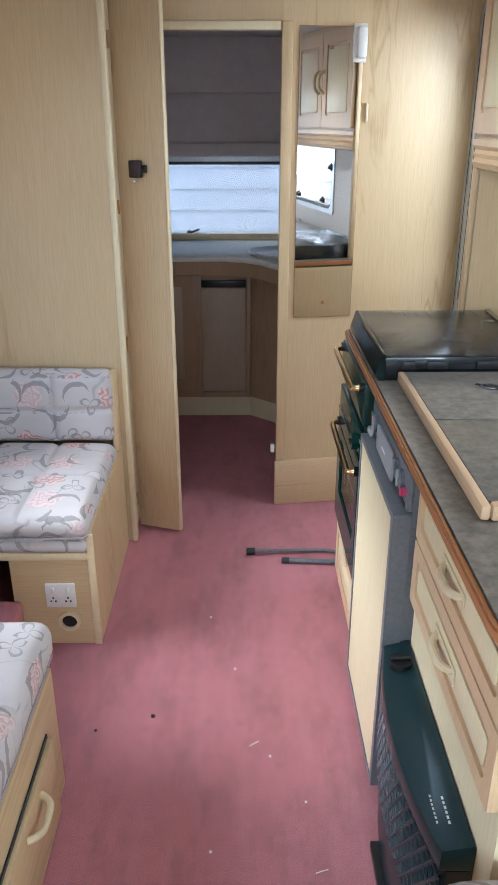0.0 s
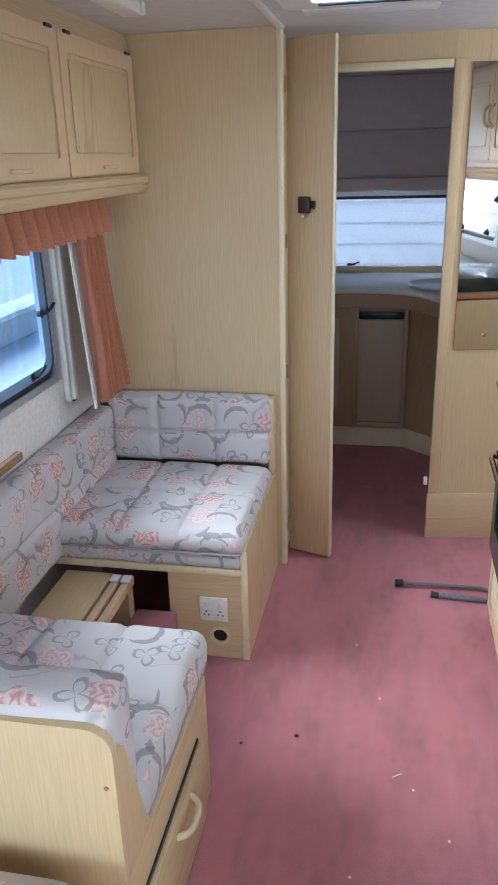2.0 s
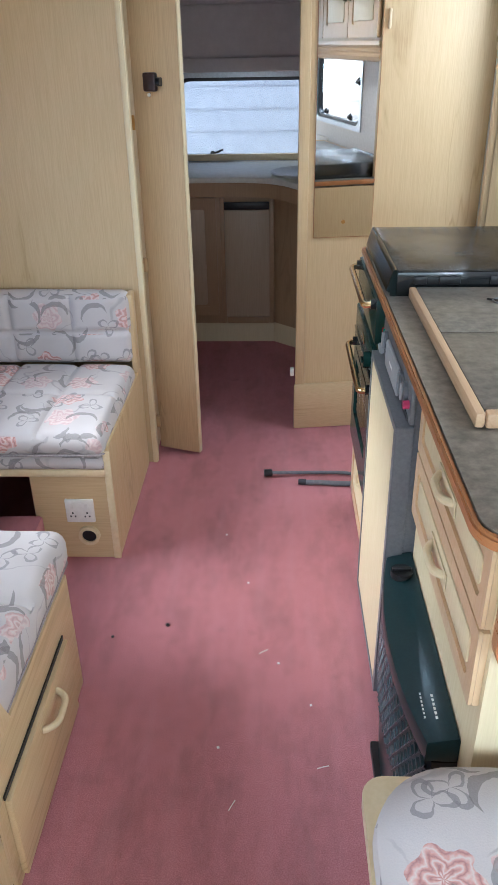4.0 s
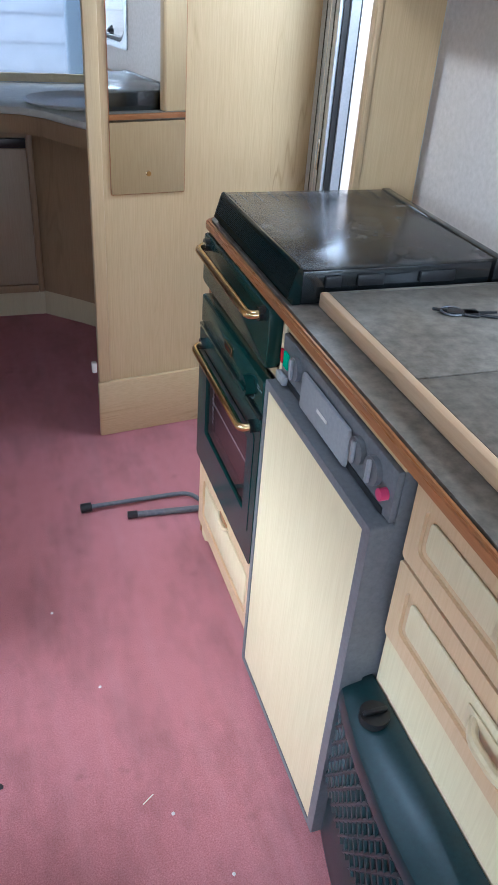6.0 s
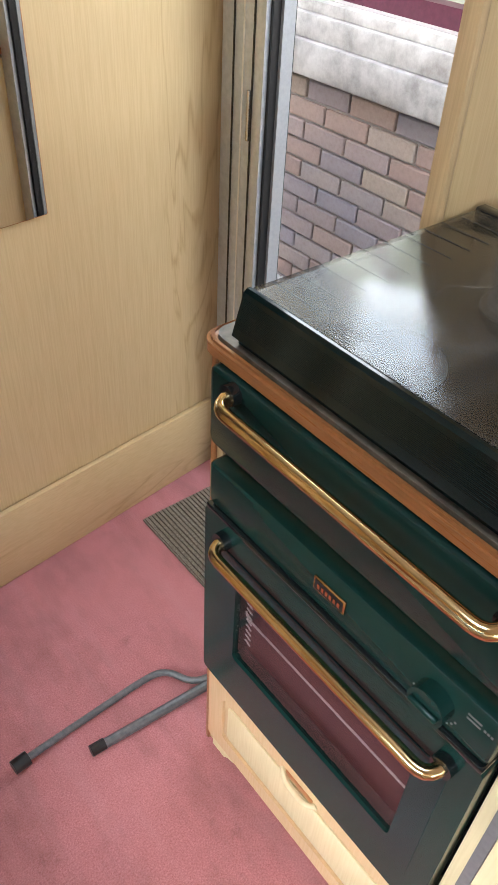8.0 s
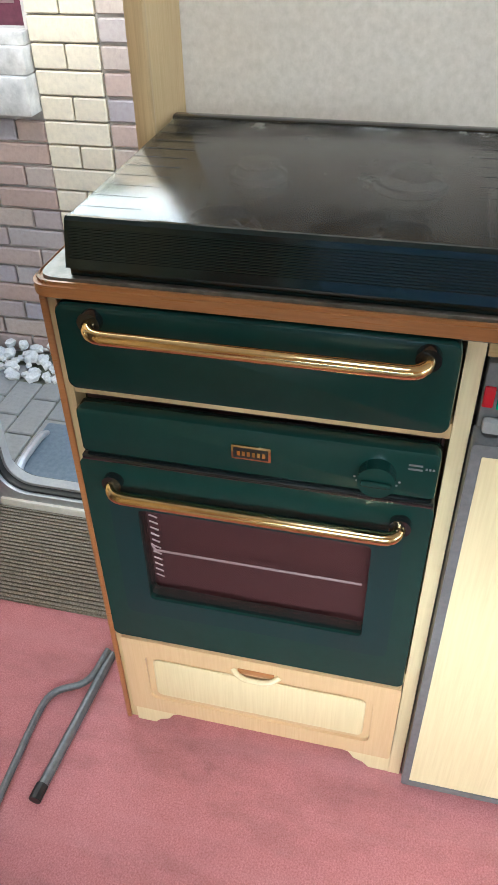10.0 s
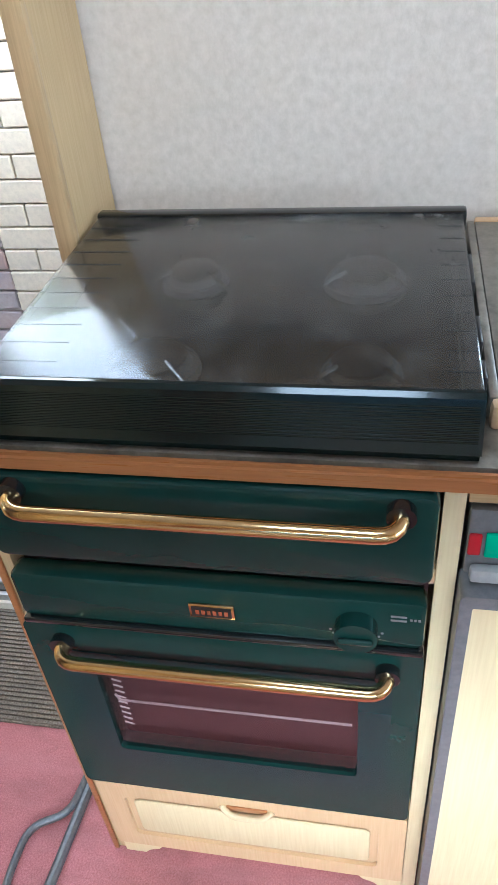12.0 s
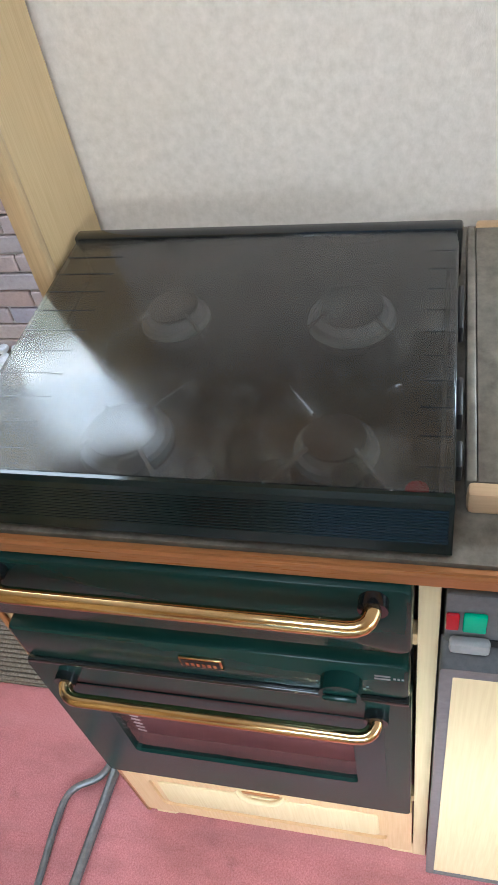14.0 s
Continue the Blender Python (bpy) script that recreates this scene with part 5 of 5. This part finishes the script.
part("drape", cloth(2.36, 2.60, 0.735, 1.37, -0.950, 6, 0.027, 0.035), CURTAIN, ct)
part("lining", cloth(2.335, 2.362, 0.72, 1.37, -0.965, 1, 0.004, 0.03), LINING, ct, "pale curtain lining")
pl = thing("pelmet_frill", (-0.94, 1.6, 1.27), "pleated terracotta pelmet frill under the wall cupboard", "pelmet")
for q in range(22):
    y = 2.575 - 0.075 * q
    bm = bmesh.new()
    n = 10
    rows = []
    for j in range(5):
        z = 1.375 - 0.095 * j / 4
        rows.append([bm.verts.new((-0.93 + 0.046 * math.sin(math.pi * i / n) * (0.6 + 0.1 * j), y - 0.082 * i / n, z - (0.010 * math.sin(math.pi * i / n) if j == 4 else 0))) for i in range(n + 1)])
    for a, b in zip(rows, rows[1:]):
        for i in range(n):
            bm.faces.new((a[i], a[i + 1], b[i + 1], b[i]))
    g = bmesh.ops.extrude_face_region(bm, geom=list(bm.faces))["geom"]
    for v2 in g:
        if isinstance(v2, bmesh.types.BMVert):
            v2.co.x -= 0.004
    part("pleat", bm, CURTAIN, pl)
br = thing("blind_rail", (-1.03, 2.44, 0.72), "pale grey vertical blind rail beside the window", "blind rail")
part("rail", boxes((XL + 0.001, XL + 0.022, 2.385, 2.405, 0.735, 1.38), (XL + 0.001, XL + 0.03, 2.410, 2.435, 0.735, 1.38), bevel=0.003), WHITEP, br)
part("track", boxes((XL + 0.001, XL + 0.012, 2.437, 2.465, 0.72, 1.38), bevel=0.002), BLACK, br, "dark side track")
part("head", boxes((XL + 0.001, XL + 0.04, 1.25, 2.44, 1.345, 1.383), bevel=0.006), WHITEP, br)


# ---- front lounge ----
def lounge_bench(name, x0, x1, y1, corner, label, up=0.0):
    """A bench with a board rim and a padded seat, rounded at the end that shows."""
    t = thing(name, ((x0 + x1) / 2, 0.0, 0.0), label, "bench")
    r = (0.0, 0.0, 0.15, 0.02) if corner == "right" else (0.0, 0.0, 0.02, 0.035)
    part("body", plate(bmesh.new(), rounded(x0 + 0.04, x1 - 0.04, -1.5, y1 - 0.03, r), "z", 0.0, 0.36 + up), OAK, t)
    part("rim", plate(bmesh.new(), rounded(x0, x1, -1.52, y1, r), "z", 0.3605 + up, 0.385 + up, bevel=0.006), CREAMP, t, "pale moulded wood rim")
    bm = bmesh.new()
    k = 0.012
    for j, (off, z) in enumerate(((k, 0.386), (k - 0.008, 0.405), (k - 0.004, 0.43), (k + 0.012, 0.446), (k + 0.04, 0.455), (k + 0.10, 0.459))):
        q = tuple(max(0.03, (0.13 if c == 0.035 else c) - off * 0.6) if c > 0.03 else 0.03 for c in r)
        lp = [bm.verts.new((x, y, z + (up - 0.012 if up else 0) * 1.0 + (0.012 if up and z < 0.39 else 0))) for x, y in rounded(x0 + off, x1 - off, -1.5 + off, y1 - off, q, 10)]
        if j:
            for i in range(len(lp)):
                bm.faces.new((last[i], last[(i + 1) % len(lp)], lp[(i + 1) % len(lp)], lp[i]))
        last = lp
    bm.faces.new(last)
    part("cushion", bm, FABRIC, t, "floral seat pad")
    return t


lounge_bench("left_lounge_bench", XL + 0.004, -0.318, 0.925, "right", "lounge bench with a round-ended floral seat pad")
lounge_bench("right_lounge_bench", 0.24, XR - 0.004, 0.911, "left", "lounge bench with a floral seat pad and pale rim", 0.088)

# ---- loose things on the floor ----
rd = thing("steel_table_stand", (0.2, 2.55, 0.0), "grey steel folding table leg lying on the carpet", "table leg")
part("tube", tube(bmesh.new(), bent([(0.085, 2.578, 0.018), (0.34, 2.592, 0.012), (0.395, 2.588, 0.012), (0.425, 2.525, 0.012), (0.50, 2.512, 0.022)], 0.03), 0.0068, 10), DULLSTEEL, rd)
part("foot", tube(bmesh.new(), [(0.068, 2.576, 0.018), (0.098, 2.579, 0.018)], 0.0135, 12), BLACK, rd, "rubber foot")
part("bar", tube(bmesh.new(), [(0.205, 2.524, 0.0105), (0.50, 2.505, 0.0105)], 0.0095, 10), DULLSTEEL, rd, "dark square bar")
part("bar_cap", tube(bmesh.new(), [(0.194, 2.5245, 0.0118), (0.222, 2.523, 0.0118)], 0.0112, 10), BLACK, rd, "black end cap")
mt = thing("door_mat", (0.72, 2.71, 0.0), "ribbed brown-grey mat inside the entrance", "mat")
bm = bmesh.new()
box(bm, 0.585, 0.852, 2.436, 2.968, 0.0005, 0.006)
part("base", bm, MATSTUFF, mt)
bm = bmesh.new()
for q in range(26):
    x = 0.588 + q * 0.0102
    box(bm, x, x + 0.0062, 2.438, 2.966, 0.006, 0.0105)
tagged(part("ribs", bm, MATSTUFF, mt), kind="stuff")
for q, (x, y, r) in enumerate(((-0.191, 1.761, 0.007), (-0.336, 1.712, 0.005), (0.03, 1.95, 0.004), (-0.05, 2.2, 0.004), (0.12, 1.62, 0.004), (0.2, 1.48, 0.004), (-0.02, 1.35, 0.004))):
    bm = bmesh.new()
    bmesh.ops.create_icosphere(bm, subdivisions=1, radius=r)
    for v2 in bm.verts:
        v2.co = Vector((x, y, r * 0.5)) + Vector((v2.co.x, v2.co.y, v2.co.z * 0.5)) * (0.8 + 0.4 * random.random())
    tagged(mesh_object("crumb", bm, BLACK if q < 2 else STONE), "tiny crumb of dirt on the carpet", "crumb", "crumbs on the carpet")
for q, (x, y, a) in enumerate(((0.08, 1.66, 0.6), (0.02, 1.2, 1.1), (0.22, 1.3, 0.3), (-0.18, 0.98, 1.9))):
    c0, s0 = 0.014 * math.cos(a), 0.014 * math.sin(a)
    tagged(mesh_object("straw", tube(bmesh.new(), [(x - c0, y - s0, 0.003), (x, y, 0.004), (x + c0, y + s0, 0.003)], 0.0012, 5), CREAM), "pale bit of straw on the carpet", "straw", "straws on the carpet")

# ---- ceiling fittings ----
rf = thing("roof_light", (-0.04, 2.09, H), "rooflight with a pale plastic surround and louvred vent", "rooflight")
o, i = rounded(-0.285, 0.20, 1.82, 2.32, 0.03), rounded(-0.205, 0.12, 1.935, 2.245, 0.015)
part("surround", ring(bmesh.new(), o, i, "z", H - 0.022, H - 0.0005), WHITEP, rf)
part("shaft", ring(bmesh.new(), rounded(-0.209, 0.124, 1.931, 2.249, 0.01), rounded(-0.2045, 0.1195, 1.9355, 2.2445, 0.01), "z", H, H + 0.0355), WHITEP, rf)
pn = part("dome", boxes((-0.215, 0.13, 1.925, 2.255, H + 0.036, H + 0.040)), PANE, rf, "clear dome")
pn.visible_shadow = False
for q in range(44):
    x = -0.27 + q * 0.0105
    part("louvre", boxes((x, x + 0.005, 1.826, 1.845, H - 0.032, H - 0.0225)), LIGHTGREY, rf)
part("catch", boxes((0.125, 0.15, 2.10, 2.14, H - 0.034, H - 0.0225), bevel=0.004), LIGHTGREY, rf)
part("bar", tube(bmesh.new(), [(-0.19, 2.238, H - 0.026), (0.10, 2.238, H - 0.026)], 0.004, 8), BLACK, rf, "dark pull bar")
part("handle", boxes((-0.25, 0.11, 2.39, 2.47, H - 0.016, H - 0.001), bevel=0.006), WHITEP, rf, "pale pull strip")
lp = thing("ceiling_lamp", (-0.63, 1.95, H), "slim white fluorescent ceiling lamp, switched off", "lamp")
part("diffuser", boxes((-0.665, -0.605, 1.72, 2.12, H - 0.045, H - 0.010), bevel=0.012), WHITEP, lp)
part("base", boxes((-0.672, -0.598, 1.69, 2.15, H - 0.0095, H - 0.001), bevel=0.003), WHITEP, lp)
part("end_cap", boxes((-0.667, -0.603, 2.1215, 2.148, H - 0.042, H - 0.010), bevel=0.006), CREAM, lp)

# ---- outside ----
GZ = -0.32
structure("drive", boxes((-4.0, -1.2, -16, 22, GZ - 0.0118, GZ - 0.006)), DRIVE, "pale concrete drive beside the caravan", "drive")
structure("ground", boxes((-60, 60, -60, 60, GZ - 0.3, GZ - 0.012)), MOSS, "mossy grey ground round the caravan", "ground")
hs = thing("brick_house", (2.1, 3.6, GZ), "brown brick house with cream corner bricks beside the caravan", "house", kind="structure")
part("wall", sheet_with_holes("x", 2.012, 2.3, -4.0, 6.6, GZ - 0.05, 2.3, [(3.27, 4.55, 0.84, 2.1)]), MORTAR, hs, "mortar joints of the wall")
sl = part("sill", boxes((1.93, 2.2, 3.255, 4.7, 0.605, 0.72), bevel=0.008), SILL, hs, "weathered white window sill")
sub("upper_board", boxes((1.95, 2.2, 3.257, 4.7, 0.7205, 0.80), bevel=0.006), SILL, sl)
sub("crumbling_edge", boxes((1.97, 2.2, 3.258, 4.7, 0.8005, 0.838), bevel=0.004), SILL, sl)
wd = part("window", boxes((2.12, 2.13, 3.27, 4.55, 0.84, 2.1)), HOUSEGLASS, hs, "pale curtained house window")
sub("frame", ring(bmesh.new(), rounded(3.27, 4.55, 0.84, 2.1, 0.001, 1), rounded(3.31, 4.51, 0.90, 2.06, 0.001, 1), "x", 2.05, 2.118), MAROON, wd, "maroon painted frame")
sub("mullion", boxes((2.06, 2.117, 3.88, 3.92, 0.9005, 2.0595), bevel=0.003), MAROON, wd)
part("soffit", boxes((1.92, 2.3, -4.2, 6.8, 2.301, 2.33)), CREAM, hs, "pale eaves board")
bm = bmesh.new()
plate(bm, [(1.88, 2.331), (1.88, 2.36), (6.0, 4.3), (6.0, 2.331)], "y", -4.2, 6.8)
part("roof", bm, ASPHALT, hs, "dark pitched roof")
part("curtain", boxes((2.131, 2.14, 3.3, 3.62, 0.9, 2.0)), CREAM, hs)
part("curtain", boxes((2.131, 2.14, 4.2, 4.5, 0.9, 2.0)), STEPBLUE, hs)

# the caravan stands near a pale boarded wall; street on the far side
cl = thing("boarded_wall", (0.0, 5.7, GZ), "white weatherboarded wall behind the caravan", "wall", kind="structure")
part("backing", boxes((-1.55, 1.9, 5.621, 5.8, GZ, 2.3)), MORTAR, cl)
for q in range(18):
    z = GZ + 0.1 + q * 0.14
    bm = bmesh.new()
    plate(bm, [(5.592, z), (5.596, z + 0.136), (5.62, z + 0.136), (5.62, z)], "x", -1.55, 1.2)
    part("board", bm, CLADDING, cl)
part("post", boxes((0.42, 0.62, 5.54, 5.59, GZ, 2.3), bevel=0.01), STEPBLUE, cl, "blue-grey post")
gw = thing("garden_wall", (-4.1, 2.0, GZ), "low pale wall along the drive", "wall")
part("body", boxes((-4.3, -4.0, -16.0, 22.0, GZ, -0.06)), DRIVE, gw)
part("coping", boxes((-4.34, -3.96, -16.0, 22.0, -0.059, 0.0), bevel=0.01), SILL, gw, "pale coping stones")
rdw = structure("road", boxes((-16.0, -4.4, -30, 30, GZ - 0.011, GZ - 0.004)), ROAD, "pale grey road beyond the drive", "road")
fh = thing("pale_house", (-18.5, 6.0, GZ), "pale rendered house across the road", "house")
part("wall", sheet_with_holes("x", -18.8, -18.5, -6.0, 16.0, GZ, 5.0, [(-3, -1.4, 1, 2.4), (2, 3.6, 1, 2.4), (7, 8.6, 1, 2.4), (11, 12.6, 1, 2.4)]), CLADDING, fh)
bm = bmesh.new()
plate(bm, [(-18.2, 4.9), (-22.5, 7.4), (-22.5, 4.9)], "y", -6.3, 16.3)
part("roof", bm, ASPHALT, fh, "dark slate roof")
for y in (-3, 2, 7, 11):
    part("window", boxes((-18.75, -18.7, y, y + 1.6, 1.0, 2.4)), HOUSEGLASS, fh)
# folding step below the door
st = thing("folding_step", (1.25, 2.95, GZ), "blue-grey folding metal step outside the door", "step")
part("tread", boxes((1.10, 1.36, 2.72, 3.08, GZ + 0.16, GZ + 0.185), bevel=0.008), STEPBLUE, st)
for y in (2.74, 3.06):
    part("leg", tube(bmesh.new(), bent([(1.06, y, GZ), (1.12, y, GZ + 0.20), (1.30, y, GZ + 0.20), (1.42, y, GZ)], 0.05), 0.012, 8), ALU, st, "pale tube leg")

# white stones along the house wall
bm = bmesh.new()
for q in range(520):
    x, y, r = 1.80 + 0.20 * random.random(), 2.5 + 2.6 * random.random(), 0.012 + 0.016 * random.random()
    made = bmesh.ops.create_icosphere(bm, subdivisions=1, radius=r)["verts"]
    s = Vector((0.8 + 0.5 * random.random(), 0.8 + 0.5 * random.random(), 0.6 + 0.3 * random.random()))
    lift = GZ + r * 0.5 + 0.05 * max(0.0, (x - 1.8) / 0.2) * random.random()
    for v2 in made:
        v2.co = Vector((x, y, lift)) + v2.co * s * (0.85 + 0.3 * random.random())
tagged(mesh_object("gravel", bm, STONE), "white decorative stones along the house wall", "gravel", kind="stuff")

# bricks of the house that stand near the entrance
def shared_block(name, sx, sy, sz, mat, bevel):
    bm = bmesh.new()
    box(bm, -sx / 2, sx / 2, -sy / 2, sy / 2, -sz / 2, sz / 2, bevel, 1)
    me = bpy.data.meshes.new(name)
    bm.to_mesh(me)
    bm.free()
    me.materials.append(mat)
    return me


BR, HALF = shared_block("brick", 0.03, 0.215, 0.065, BRICK, 0.004), shared_block("brick_half", 0.03, 0.1025, 0.065, BRICK, 0.004)
CR, CHALF = shared_block("cream_brick", 0.034, 0.219, 0.070, CREAMBRICK, 0.004), shared_block("cream_half", 0.034, 0.107, 0.070, CREAMBRICK, 0.004)


def piece(name, me, place, parent, turn=0.0):
    ob = new(name, me)
    ob.location = place
    ob.rotation_euler = (0, 0, turn)
    ob.parent = parent
    ob.matrix_parent_inverse = Matrix.LocRotScale(parent.location, parent.rotation_euler, None).inverted()
    return ob


for row in range(34):
    z = GZ + 0.075 * row + 0.0375
    if row % 2:
        piece("brick", CR, (2.010, 3.1425, z), hs)
    else:
        piece("brick", CHALF, (2.010, 3.1985, z), hs), piece("brick", CHALF, (2.010, 3.0860, z), hs)
    if z < 0.58:
        y = 3.2575 + (0.1075 if row % 2 else 0.0)
        if row % 2:
            piece("brick", HALF, (2.010 + 0.003 * random.random(), 3.3065, z), hs)
            y = 3.3625
        while y < 4.9:
            piece("brick", BR, (2.009 + 0.005 * random.random(), y + 0.1075, z + 0.002 * (random.random() - 0.5)), hs)
            y += 0.225
    y = 3.03 - (0.1125 if row % 2 else 0.0)
    if row % 2:
        piece("brick", HALF, (2.010, 2.974, z), hs)
    while y > 2.3:
        piece("brick", BR, (2.009 + 0.004 * random.random(), y - 0.1125, z), hs)
        y -= 0.225

# pavers outside the door
pv = thing("pavement", (1.4, 3.2, GZ), "grey block paving with mossy joints", "pavement", kind="structure")
part("bed", boxes((0.95, 1.82, 2.2, 5.0, GZ - 0.0115, GZ - 0.006)), MOSS, pv, "mossy joints")
PV = shared_block("paver", 0.198, 0.098, 0.05, PAVER, 0.004)
for i2 in range(28):
    for j2 in range(5):
        x, y = 0.98 + 0.205 * j2 + (0.1 if i2 % 2 else 0.0), 2.25 + 0.104 * i2
        if x < 1.80 and y < 4.95:
            piece("paver", PV, (x, y, GZ - 0.024 + 0.003 * random.random()), pv)
